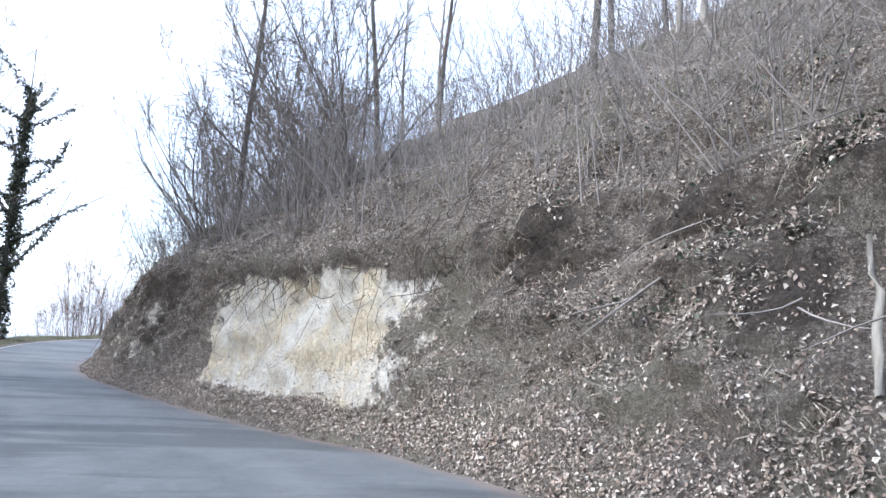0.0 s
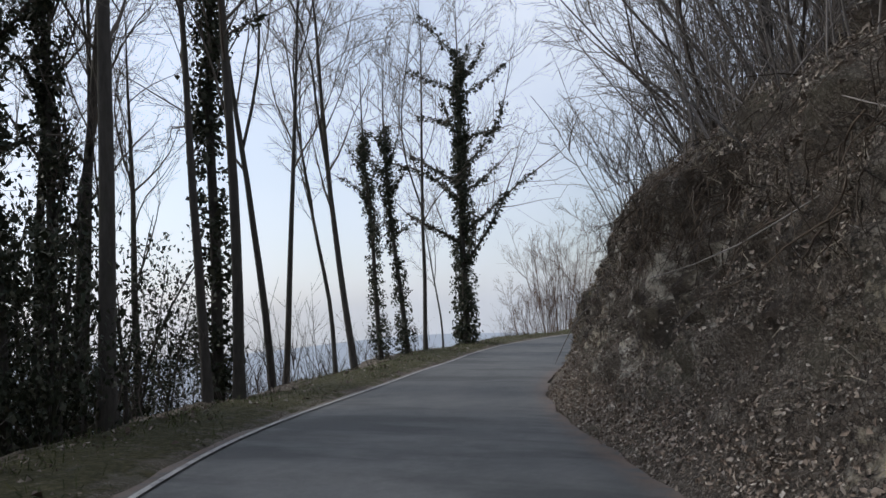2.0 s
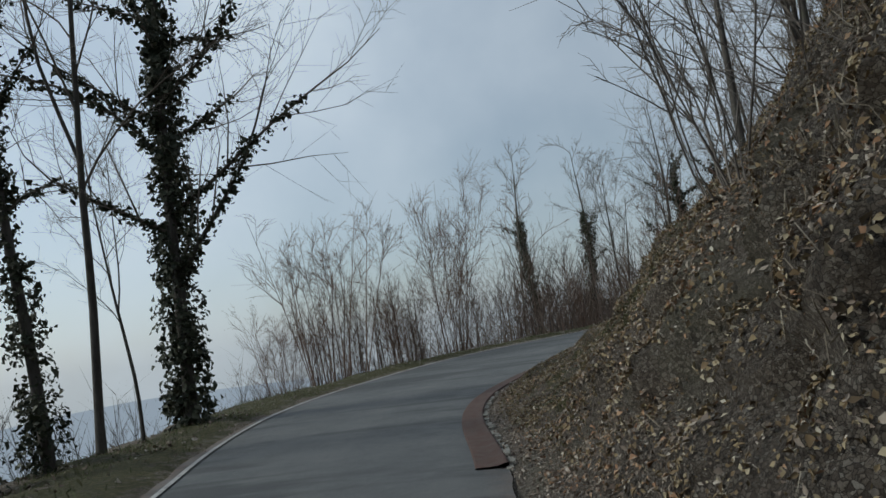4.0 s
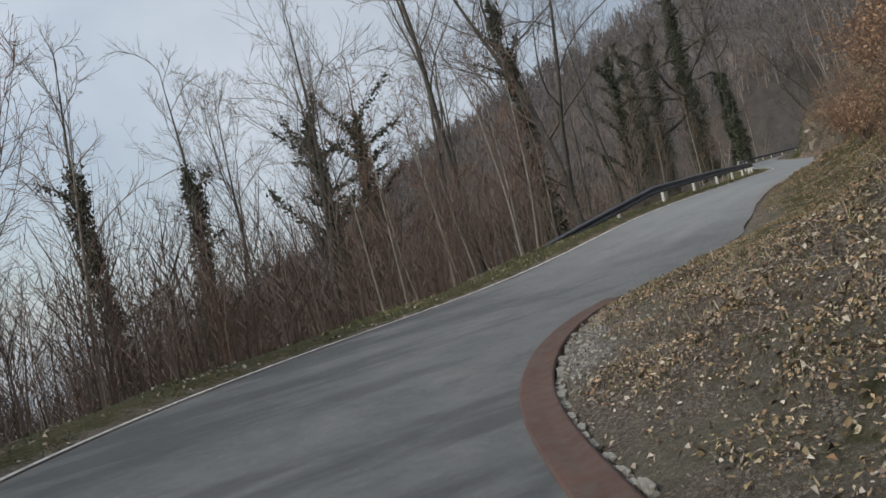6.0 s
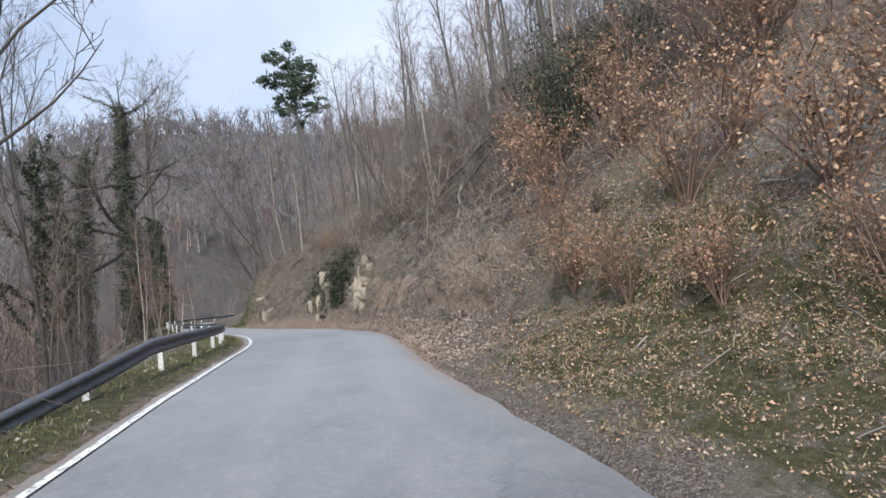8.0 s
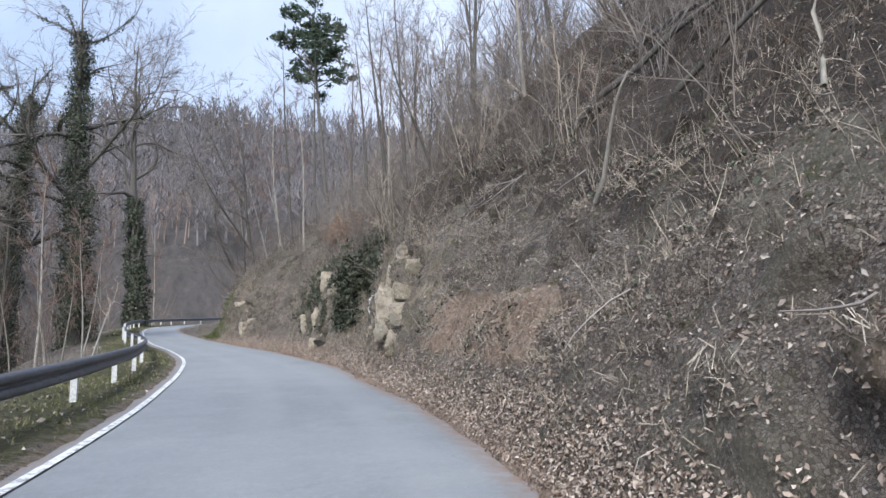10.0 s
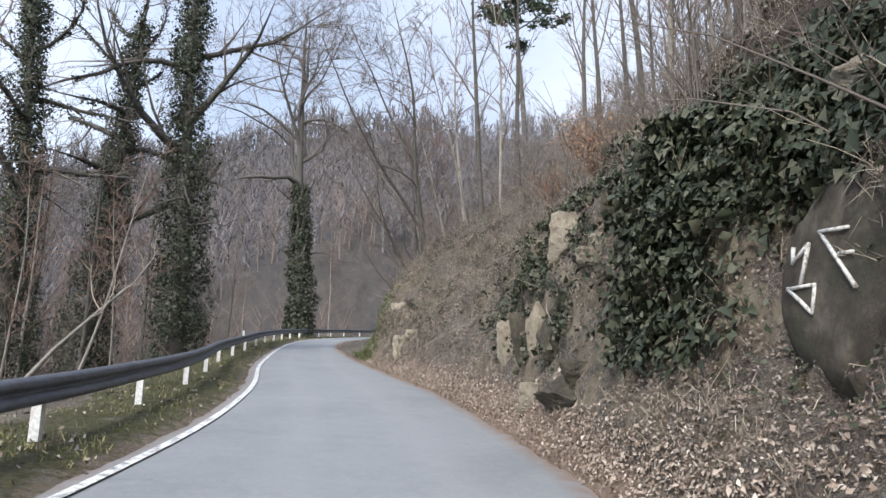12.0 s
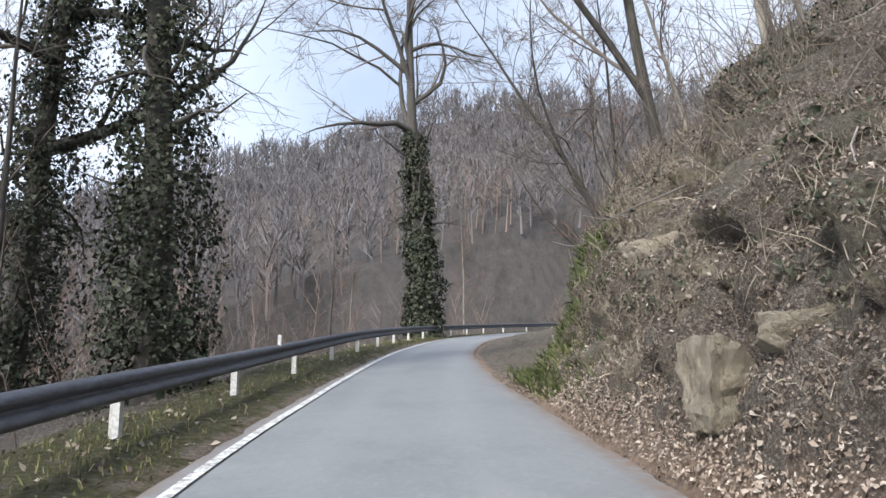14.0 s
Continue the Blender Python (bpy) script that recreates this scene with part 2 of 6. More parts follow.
def leafy(name, *stops, rough=0.8):
    k = Shade(name, rough)
    c = k.ramp(k.island(), *stops)
    c = k.mix(k.span(k.noise(30, 3), 0.35, 0.7, 0, 0.4), c, k.mix(0.5, c, (0.02, 0.015, 0.01)))
    return k.done(c)


def stone():
    k = Shade("stone", 0.88)
    a = k.noise(2.5, 9, 0.72)
    c = k.ramp(a, (0.28, (0.18, 0.15, 0.115)), (0.45, (0.38, 0.325, 0.245)), (0.6, (0.5, 0.44, 0.345)), (0.78, (0.6, 0.55, 0.46)))
    c = k.mix(k.span(k.noise(1.1, 6, 0.7), 0.52, 0.64, 0, 0.4), c, (0.17, 0.17, 0.11))
    c = k.mix(k.span(k.noise(5, 7, 0.7, (1, 1, 0.2)), 0.55, 0.68, 0, 0.55), c, (0.09, 0.075, 0.06))
    c = k.mix(k.span(k.noise(22, 6, 0.75), 0.55, 0.72, 0, 0.5), c, (0.58, 0.54, 0.46))
    v = k.n.new("ShaderNodeTexVoronoi")
    v.feature = "DISTANCE_TO_EDGE"
    v.inputs["Scale"].default_value = 1.7
    bend = k.n.new("ShaderNodeVectorMath")
    warp = k.n.new("ShaderNodeTexNoise")
    warp.inputs["Scale"].default_value, warp.inputs["Detail"].default_value = 3.0, 6
    k.l.new(k.co, warp.inputs[0])
    k.l.new(k.co, bend.inputs[0])
    k.l.new(warp.outputs["Color"], bend.inputs[1])
    k.l.new(bend.outputs[0], v.inputs["Vector"])
    split = k.maths("MULTIPLY", k.span(v.outputs["Distance"], 0.0, 0.014, 0.8, 0.0), k.span(k.noise(1.5, 4), 0.42, 0.58))
    c = k.mix(k.maths("MULTIPLY", split, 0.8), c, (0.04, 0.033, 0.027))
    return k.done(c, k.maths("SUBTRACT", k.noise(15, 9, 0.78), split), 0.09, 1.0)


# stone darkened as a whole for rock that lies in shade, plus moss
def stone_shaded():
    k = Shade("stone_shaded", 0.9)
    c = k.ramp(k.noise(3, 8, 0.7), (0.3, (0.045, 0.038, 0.032)), (0.5, (0.1, 0.085, 0.066)), (0.65, (0.2, 0.17, 0.13)), (0.8, (0.3, 0.26, 0.2)))
    c = k.mix(k.span(k.noise(1.4, 6, 0.7), 0.48, 0.62, 0, 0.6), c, (0.075, 0.085, 0.045))
    return k.done(c, k.noise(15, 9, 0.78), 0.08, 1.0)


def steel():
    k = Shade("galvanised_steel", 0.5, 0.6)
    c = k.ramp(k.noise(6, 6, 0.7, (1, 1, 3)), (0.3, (0.085, 0.09, 0.105)), (0.7, (0.17, 0.178, 0.198)))
    c = k.mix(k.span(k.noise(1.5, 5), 0.5, 0.68, 0, 0.5), c, (0.09, 0.09, 0.095))
    return k.done(c, k.noise(40), 0.003)


def brick():
    k = Shade("gutter_brick", 0.9)
    c = k.ramp(k.noise(1.2, 5, 0.7), (0.35, (0.075, 0.043, 0.036)), (0.65, (0.1, 0.057, 0.046)))
    c = k.mix(k.span(k.noise(8, 6), 0.4, 0.7, 0, 0.7), c, (0.1, 0.085, 0.075))
    return k.done(c, k.noise(60), 0.006)


def kerb_stone():
    k = Shade("kerb_stone", 0.9)
    c = k.ramp(k.noise(12, 7, 0.7), (0.3, (0.12, 0.115, 0.1)), (0.7, (0.36, 0.345, 0.31)))
    return k.done(c, k.noise(40), 0.01)


WOOD_FLOOR, STONE_SHADED = wood_floor(), stone_shaded()
ASPHALT, LINE_PAINT, EARTH, STONE, STEEL, BRICK, KERB = asphalt(), line_paint(), earth(), stone(), steel(), brick(), kerb_stone()
BARK_GREY = bark("bark_grey", (0.035, 0.031, 0.028), (0.11, 0.1, 0.088))
BARK_PALE = bark("bark_pale", (0.16, 0.145, 0.12), (0.36, 0.33, 0.28))
TWIG_GREY = twig("twig_grey", (0.09, 0.075, 0.062), (0.2, 0.17, 0.145))
TWIG_HAZE = twig("twig_haze", (0.13, 0.115, 0.105), (0.29, 0.26, 0.235))
TWIG_RED = twig("twig_red", (0.1, 0.062, 0.048), (0.22, 0.15, 0.115))
TWIG_PALE = twig("twig_pale", (0.2, 0.165, 0.125), (0.42, 0.36, 0.28))
IVY = leafy("ivy_leaf", (0.0, (0.022, 0.03, 0.017)), (0.6, (0.046, 0.056, 0.032)), (1.0, (0.12, 0.12, 0.082)), rough=0.6)
FALLEN = leafy("fallen_leaf", (0.0, (0.1, 0.075, 0.06)), (0.25, (0.19, 0.145, 0.115)), (0.55, (0.27, 0.222, 0.18)), (0.85, (0.37, 0.32, 0.265)), (1.0, (0.54, 0.49, 0.425)))
DULL_LEAF = leafy("dull_leaf", (0.0, (0.085, 0.063, 0.05)), (0.3, (0.165, 0.127, 0.1)), (0.65, (0.235, 0.19, 0.155)), (0.92, (0.3, 0.255, 0.21)), (1.0, (0.42, 0.38, 0.33)))
FOOT_LEAF = leafy("foot_leaf", (0.0, (0.14, 0.1, 0.075)), (0.3, (0.28, 0.215, 0.165)), (0.65, (0.37, 0.3, 0.24)), (1.0, (0.54, 0.47, 0.4)))
BEND_LEAF = leafy("bend_leaf", (0.0, (0.07, 0.05, 0.03)), (0.35, (0.18, 0.125, 0.068)), (0.7, (0.29, 0.225, 0.13)), (0.92, (0.42, 0.36, 0.25)), (1.0, (0.56, 0.52, 0.43)))
TAN_LEAF = leafy("tan_leaf", (0.0, (0.19, 0.125, 0.08)), (0.4, (0.36, 0.25, 0.16)), (0.75, (0.46, 0.34, 0.225)), (1.0, (0.56, 0.45, 0.33)))
RUSSET = leafy("russet_leaf", (0.0, (0.17, 0.09, 0.05)), (0.6, (0.34, 0.205, 0.12)), (1.0, (0.5, 0.35, 0.23)))
STRAW = leafy("straw", (0.0, (0.14, 0.11, 0.08)), (0.5, (0.29, 0.245, 0.185)), (1.0, (0.46, 0.41, 0.33)))
GREEN = leafy("grass_blade", (0.0, (0.035, 0.052, 0.014)), (0.6, (0.075, 0.1, 0.03)), (1.0, (0.15, 0.145, 0.062)))
FRESH = leafy("fresh_grass", (0.0, (0.07, 0.09, 0.025)), (0.5, (0.15, 0.17, 0.055)), (0.8, (0.27, 0.24, 0.11)), (1.0, (0.38, 0.32, 0.2)))
NEEDLE = leafy("pine_needle", (0.0, (0.025, 0.045, 0.027)), (1.0, (0.08, 0.11, 0.065)))
OLIVE = leafy("olive_grass", (0.0, (0.08, 0.085, 0.03)), (0.5, (0.18, 0.155, 0.07)), (1.0, (0.36, 0.3, 0.18)))
FAR_WOOD = twig("far_wood", (0.06, 0.056, 0.058), (0.19, 0.176, 0.178))
TWIG_DARK = twig("twig_dark", (0.045, 0.04, 0.036), (0.13, 0.112, 0.1))
TWIG_BROWN = twig("twig_brown", (0.1, 0.074, 0.06), (0.25, 0.19, 0.157))
ROOT = twig("root", (0.045, 0.034, 0.026), (0.14, 0.105, 0.075))
FADED_PAINT = Shade("faded_paint", 0.8)
FADED_PAINT = FADED_PAINT.done(FADED_PAINT.ramp(FADED_PAINT.noise(18, 6, 0.8), (0.38, (0.12, 0.105, 0.085)), (0.52, (0.58, 0.56, 0.52))))
WHITE_PAINT = Shade("white_paint", 0.6)
WHITE_PAINT = WHITE_PAINT.done(WHITE_PAINT.ramp(WHITE_PAINT.noise(25), (0.3, (0.42, 0.42, 0.4)), (0.6, (0.7, 0.7, 0.68))))

# ---- plan: the road's axis, its edges and the bank's cross-sections, by metres along the axis
AXIS = [
    (8.55, -53.20, 0.28), (8.36, -36.10, -0.10), (8.14, -24.41, -0.29), (8.21, -21.94, -0.34),
    (7.69, -19.44, -0.39), (6.70, -16.94, -0.50), (4.95, -13.39, -0.66), (-0.60, -0.16, -0.94),
    (-1.83, 5.51, -1.04), (-2.18, 9.68, -1.07), (-1.84, 13.67, -1.07), (-0.65, 17.21, -0.99),
    (2.49, 21.17, -0.83), (9.88, 25.17, -0.40), (15.93, 27.33, 0.38), (21.16, 29.09, 0.78),
    (28.98, 32.02, 1.18), (36.42, 35.53, 1.48), (43.42, 39.86, 1.78), (50.04, 44.86, 2.13),
    (55.29, 49.40, 2.49), (59.09, 52.34, 2.75), (62.32, 54.72, 2.99), (67.26, 58.23, 3.37),
    (71.72, 61.27, 3.66), (80.75, 66.69, 4.18), (91.67, 71.82, 4.75), (102.60, 74.58, 5.32),
    (114.00, 73.62, 5.89), (124.45, 68.40, 6.46)]
LEFT = [(0.0, -2.09), (36.1, -2.09), (39.9, -2.38), (43.7, -2.75), (47.5, -3.18), (50.3, -2.94), (54.1, -2.42), (57.0, -2.28), (60.8, -2.52), (64.6, -3.09), (68.4, -3.75), (72.2, -3.89), (76.0, -4.46), (79.8, -4.37), (82.6, -3.99), (85.5, -3.42), (88.3, -2.94), (92.1, -2.61), (96.9, -2.61), (101.6, -2.66), (107.3, -2.66), (114.0, -2.75), (119.7, -2.5), (125.4, -2.1), (131.1, -1.87), (138.7, -1.66), (145.3, -1.62), (150.1, -1.58), (156.8, -1.42), (218.5, -1.52)]
RIGHT = [(0.0, 2.38), (36.1, 2.66), (39.9, 2.09), (42.8, 1.71), (45.6, 1.33), (48.4, 1.00), (51.3, 0.84), (55.1, 1.14), (60.8, 1.33), (63.6, 1.28), (66.0, 1.28), (68.4, 1.42), (71.2, 1.61), (74.1, 1.57), (77.0, 1.47), (79.3, 1.33), (81.2, 1.3), (82.6, 1.95), (85.5, 2.6), (88.8, 2.3), (92.1, 1.7), (95.9, 1.42), (100.7, 1.52), (105.4, 1.66), (110.2, 1.66), (114.0, 1.47), (119.7, 1.99), (125.4, 2.09), (131.1, 2.33), (137.8, 2.23), (141.5, 2.09), (147.2, 1.57), (153.9, 1.23), (218.5, 1.52)]
BANK = [
    (0.0, (2.85, 0.24), (3.52, 1.42), (4.37, 2.94), (6.17, 4.75), (11.40, 9.03), (22.80, 16.15)),
    (34.2, (2.85, 0.24), (3.52, 1.33), (4.37, 2.94), (6.17, 4.75), (11.40, 9.03), (22.80, 16.15)),
    (38.0, (2.94, 0.38), (3.23, 1.42), (3.52, 2.75), (4.75, 4.18), (10.45, 8.36), (22.80, 15.20)),
    (42.8, (2.18, 0.43), (2.47, 1.42), (2.85, 2.75), (3.99, 3.99), (10.45, 8.17), (22.80, 15.20)),
    (45.6, (1.71, 0.33), (1.99, 1.33), (2.38, 2.66), (3.80, 3.80), (10.45, 7.98), (20.90, 14.25)),
    (49.4, (1.33, 0.28), (1.66, 1.23), (2.09, 2.66), (3.80, 4.18), (9.50, 7.60), (19.00, 13.30)),
    (52.7, (1.23, 0.28), (1.71, 1.33), (2.38, 2.66), (4.27, 4.56), (9.50, 7.60), (15.20, 10.45)),
    (58.4, (1.71, 0.14), (2.35, 0.9), (3.05, 1.8), (5.1, 3.85), (9.50, 6.9), (13.30, 8.9)),
    (63.2, (1.80, 0.10), (2.6, 0.42), (3.8, 1.33), (5.6, 3.05), (9.50, 5.9), (12.35, 7.9)),
    (68.9, (1.90, 0.10), (2.85, 0.43), (4.3, 1.2), (6.0, 2.4), (8.55, 4.4), (10.92, 6.7)),
    (74.6, (1.99, 0.14), (2.75, 0.52), (4.27, 1.1), (6.0, 2.2), (8.55, 4.1), (10.92, 6.1)),
    (80.3, (1.61, 0.10), (2.66, 0.28), (4.27, 0.57), (6.17, 0.90), (8.55, 2.66), (10.92, 5.22)),
    (86.0, (2.18, 0.05), (3.32, 0.14), (5.22, 0.38), (6.65, 0.85), (9.03, 3.61), (12.35, 7.03)),
    (90.7, (2.28, 0.05), (3.23, 0.33), (4.37, 0.57), (5.70, 1.61), (9.50, 5.22), (14.25, 8.55)),
    (95.5, (2.18, 0.10), (2.85, 0.47), (3.61, 1.52), (5.22, 3.23), (9.50, 6.65), (16.15, 10.45)),
    (100.2, (1.85, 0.19), (2.28, 1.14), (3.23, 2.38), (5.70, 4.56), (10.45, 8.55), (19.00, 14.25)),
    (107.8, (1.90, 0.19), (2.38, 1.33), (3.23, 2.66), (5.70, 5.13), (11.40, 10.45), (20.90, 17.10)),
    (113.5, (1.99, 0.28), (2.28, 1.52), (2.85, 3.23), (5.03, 5.89), (10.92, 11.88), (20.90, 18.05)),
    (119.2, (2.28, 0.28), (2.56, 1.71), (2.85, 3.42), (4.66, 5.70), (10.92, 11.88), (20.90, 18.05)),
    (124.9, (2.18, 0.28), (2.47, 1.52), (2.85, 3.23), (5.22, 5.51), (11.40, 10.45), (20.90, 16.15)),
    (131.6, (2.38, 0.28), (2.75, 1.23), (3.42, 2.47), (5.70, 4.56), (11.40, 9.03), (20.90, 14.25)),
    (138.2, (2.47, 0.28), (2.75, 1.33), (3.13, 2.5), (4.7, 4.3), (10.2, 8.7), (19.00, 12.9)),
    (142.0, (2.3, 0.28), (2.6, 1.5), (2.95, 2.6), (4.5, 4.6), (9.8, 8.7), (19.00, 12.60)),
    (145.6, (2.5, 0.15), (2.85, 1.1), (3.2, 2.4), (4.6, 4.4), (9.8, 8.5), (19.00, 12.3)),
    (149.5, (2.9, 0.1), (4.0, 0.35), (5.4, 0.9), (7.4, 2.1), (11.40, 5.0), (19.00, 9.40)),
    (188.6, (2.5, 0.1), (4.2, 0.45), (6.4, 1.2), (9.5, 2.9), (14.0, 5.8), (20.90, 10.0)),
    (217.1, (2.18, 0.19), (3.32, 0.95), (4.75, 2.38), (7.60, 4.75), (12.35, 8.55), (20.90, 13.30)),
]
FALL = [(55, 0), (62, 0.02), (76, 0.02), (85, 0)]


def spline(points, step):
    p = np.array(points, float)
    out = []
    for i in range(len(p) - 1):
        a, b, c, d = p[max(i - 1, 0)], p[i], p[i + 1], p[min(i + 2, len(p) - 1)]
        n = max(1, int(np.linalg.norm(c - b) / step))
        for k in range(n):
            t = k / n
            out.append(0.5 * (2 * b + (c - a) * t + (2 * a - 5 * b + 4 * c - d) * t * t + (3 * b - a - 3 * c + d) * t ** 3))
    return np.array(out + [p[-1]])


raw = spline(AXIS, 0.3)
for _ in range(14):
    raw[1:-1] = 0.25 * raw[:-2] + 0.5 * raw[1:-1] + 0.25 * raw[2:]
run = np.r_[0, np.cumsum(np.linalg.norm(np.diff(raw, axis=0), axis=1))]
TOTAL = run[-1]
STEP = 0.2
SS = np.arange(0, TOTAL, STEP)
LINE = np.stack([np.interp(SS, run, raw[:, k]) for k in range(3)], 1)
TAN = np.gradient(LINE[:, :2], axis=0)
TAN /= np.linalg.norm(TAN, axis=1)[:, None]
SIDE = np.stack([TAN[:, 1], -TAN[:, 0]], 1)


def table(rows):
    a = np.array(rows, float)
    v = np.interp(SS, a[:, 0], a[:, 1])
    for _ in range(90):
        v[1:-1] = 0.25 * v[:-2] + 0.5 * v[1:-1] + 0.25 * v[2:]
    return v


EDGE_L, EDGE_R, CROSS = table(LEFT), table(RIGHT), table(FALL)
NODES_D = np.stack([table([(r[0], r[k][0]) for r in BANK]) for k in range(1, 7)], 1)
NODES_H = np.stack([table([(r[0], r[k][1]) for r in BANK]) for k in range(1, 7)], 1)
NODES_D[:, 0] = np.maximum(NODES_D[:, 0], EDGE_R + 0.15)
for k in range(1, 6):
    NODES_D[:, k] = np.maximum(NODES_D[:, k], NODES_D[:, k - 1] + 0.15)
# a hollow in the bank where the dark rock face shows
MARKED = Vector((41.83, 35.46, 3.45))
im = int(np.argmin((LINE[:, 0] - MARKED.x) ** 2 + (LINE[:, 1] - MARKED.y) ** 2))
dm = float((MARKED.x - LINE[im, 0]) * SIDE[im, 0] + (MARKED.y - LINE[im, 1]) * SIDE[im, 1])
wanted = dm + 0.3 - float(np.interp(MARKED.z - LINE[im, 2], NODES_H[im], NODES_D[im]))
for k in (1, 2):
    NODES_D[:, k] += wanted * np.exp(-((SS - SS[im]) / 1.1) ** 2)
for k in range(1, 6):
    NODES_D[:, k] = np.maximum(NODES_D[:, k], NODES_D[:, k - 1] + 0.1)
DROP = [(0.0, 0.0), (0.3, 0.02), (0.8, 0.09), (1.8, 0.05), (3.6, -0.3), (5.2, -0.9), (9, -3.2), (18, -9), (36, -18)]


def spot(s, d, h=0.0):
    """World place of a point s metres along, d to the right of the axis, h over the road's surface there."""
    i = int(np.clip(round(s / STEP), 0, len(SS) - 1))
    return Vector((LINE[i, 0] + SIDE[i, 0] * d, LINE[i, 1] + SIDE[i, 1] * d, LINE[i, 2] - CROSS[i] * np.clip(d, -7, 2) + h))


def rise(i, d):
    """Height of the ground over the road's surface at station i, d metres to the right."""
    if d >= EDGE_R[i]:
        return float(np.interp(d, np.r_[EDGE_R[i], NODES_D[i]], np.r_[0.0, NODES_H[i]]))
    if d <= EDGE_L[i]:
        return float(np.interp(EDGE_L[i] - d, *zip(*DROP)))
    return 0.0


def on_ground(s, d):
    i = int(np.clip(round(s / STEP), 0, len(SS) - 1))
    return spot(s, d, rise(i, d))


def nearest(x, y):
    g = (LINE[:, 0] - x) ** 2 + (LINE[:, 1] - y) ** 2
    i = int(np.argmin(g))
    return i, float((x - LINE[i, 0]) * SIDE[i, 0] + (y - LINE[i, 1]) * SIDE[i, 1])


def ground_at(x, y):
    i, d = nearest(x, y)
    return spot(i * STEP, d, rise(i, d)).z if abs(d) < 40 else far_height(x, y)


HILL = [(-180, -3), (-20, -3), (8, -2), (20, 4), (28, 9), (36, 12.5), (48, 16), (58, 18.5), (72, 18), (90, 16), (130, 12), (180, -3)]
CENTRE = (25.0, 30.0)


def far_height(x, y):
    """The valley and the wooded hill beyond it."""
    dx, dy = x - CENTRE[0], y - CENTRE[1]
    r, az = math.hypot(dx, dy), math.degrees(math.atan2(dx, dy))
    up = math.tan(radians(float(np.interp(az, *zip(*HILL))))) * 235 - 2
    t = min(max((r - 40) / 195, 0), 1)
    t = t * (0.55 + 0.45 * t)
    z = -10 + (up + 10) * t if up > -10 else -10 - 0.22 * max(r - 60, 0)
    i, d = nearest(x, y)
    if d > 0 and r < 140:
        h = float(np.interp(d, [0, 12, 40, 90], [4, 8, 22, 40]))
        w = min(max((d - 5) / 30, 0), 1) * min(max((140 - r) / 40, 0), 1)
        z = z * (1 - w) + h * w
    return z + 3.0 * noise.noise((x * 0.02, y * 0.02, 3.1)) * min(r / 100, 1)


# ---- mesh helpers
def mesh_from(name, verts, faces, material, smooth=False):
    me = bpy.data.meshes.new(name)
    verts, faces = np.asarray(verts, np.float32), np.asarray(faces, np.int32)
    n = faces.shape[1]
    me.vertices.add(len(verts))
    me.vertices.foreach_set("co", verts.ravel())
    me.loops.add(faces.size)
    me.loops.foreach_set("vertex_index", faces.ravel())
    me.polygons.add(len(faces))
    me.polygons.foreach_set("loop_start", np.arange(0, faces.size, n, dtype=np.int32))
    if smooth:
        me.polygons.foreach_set("use_smooth", np.ones(len(faces), bool))
    me.update(calc_edges=True)
    me.materials.append(material)
    return me


def mask(me, name, values):
    me.attributes.new(name, "FLOAT", "POINT").data.foreach_set("value", np.asarray(values, np.float32).ravel())


def part(name, me, parent, label=""):
    ob = new(name, me)
    ob.parent = parent
    return tagged(ob, label)


def grid_faces(rows, cols):
    a = (np.arange(rows - 1)[:, None] * cols + np.arange(cols - 1)[None]).ravel()
    return np.stack([a, a + 1, a + cols + 1, a + cols], 1)


def smooth_noise(p, scale, seed, octaves=4):
    return np.array([noise.fractal((q[0] * scale, q[1] * scale, q[2] * scale + seed), 1.0, 2.0, octaves) for q in p])


class Tubes:
    """Collects tapered tubes and builds them all at once."""

    def __init__(self):
        self.kinds = {}

    def add(self, points, radii, sides):
        self.kinds.setdefault((len(points), sides), []).append((points, radii))

    def data(self, name, material):
        vs, fs, at = [], [], 0
        for (n, sides), items in self.kinds.items():
            p = np.array([i[0] for i in items])
            r = np.array([i[1] for i in items])
            t = np.gradient(p, axis=1)
            t /= np.linalg.norm(t, axis=2, keepdims=True) + 1e-9
            ref = np.where(np.abs(t[..., 2:3]) > 0.9, np.array([1.0, 0, 0]), np.array([0, 0, 1.0]))
            u = np.cross(t, ref)
            u /= np.linalg.norm(u, axis=2, keepdims=True) + 1e-9
            w = np.cross(t, u)
            a = np.arange(sides) * 2 * np.pi / sides
            ring = p[:, :, None] + r[:, :, None, None] * (u[:, :, None] * np.cos(a)[:, None] + w[:, :, None] * np.sin(a)[:, None])
            vs.append(ring.reshape(-1, 3))
            base = np.arange(len(items))[:, None, None] * n * sides + np.arange(n - 1)[None, :, None] * sides
            k = np.arange(sides)[None, None]
            j = (k + 1) % sides
            f = np.stack([base + k, base + j, base + sides + j, base + sides + k], -1).reshape(-1, 4) + at
            fs.append(f)
            at += len(items) * n * sides
        return mesh_from(name, np.concatenate(vs), np.concatenate(fs), material, True)


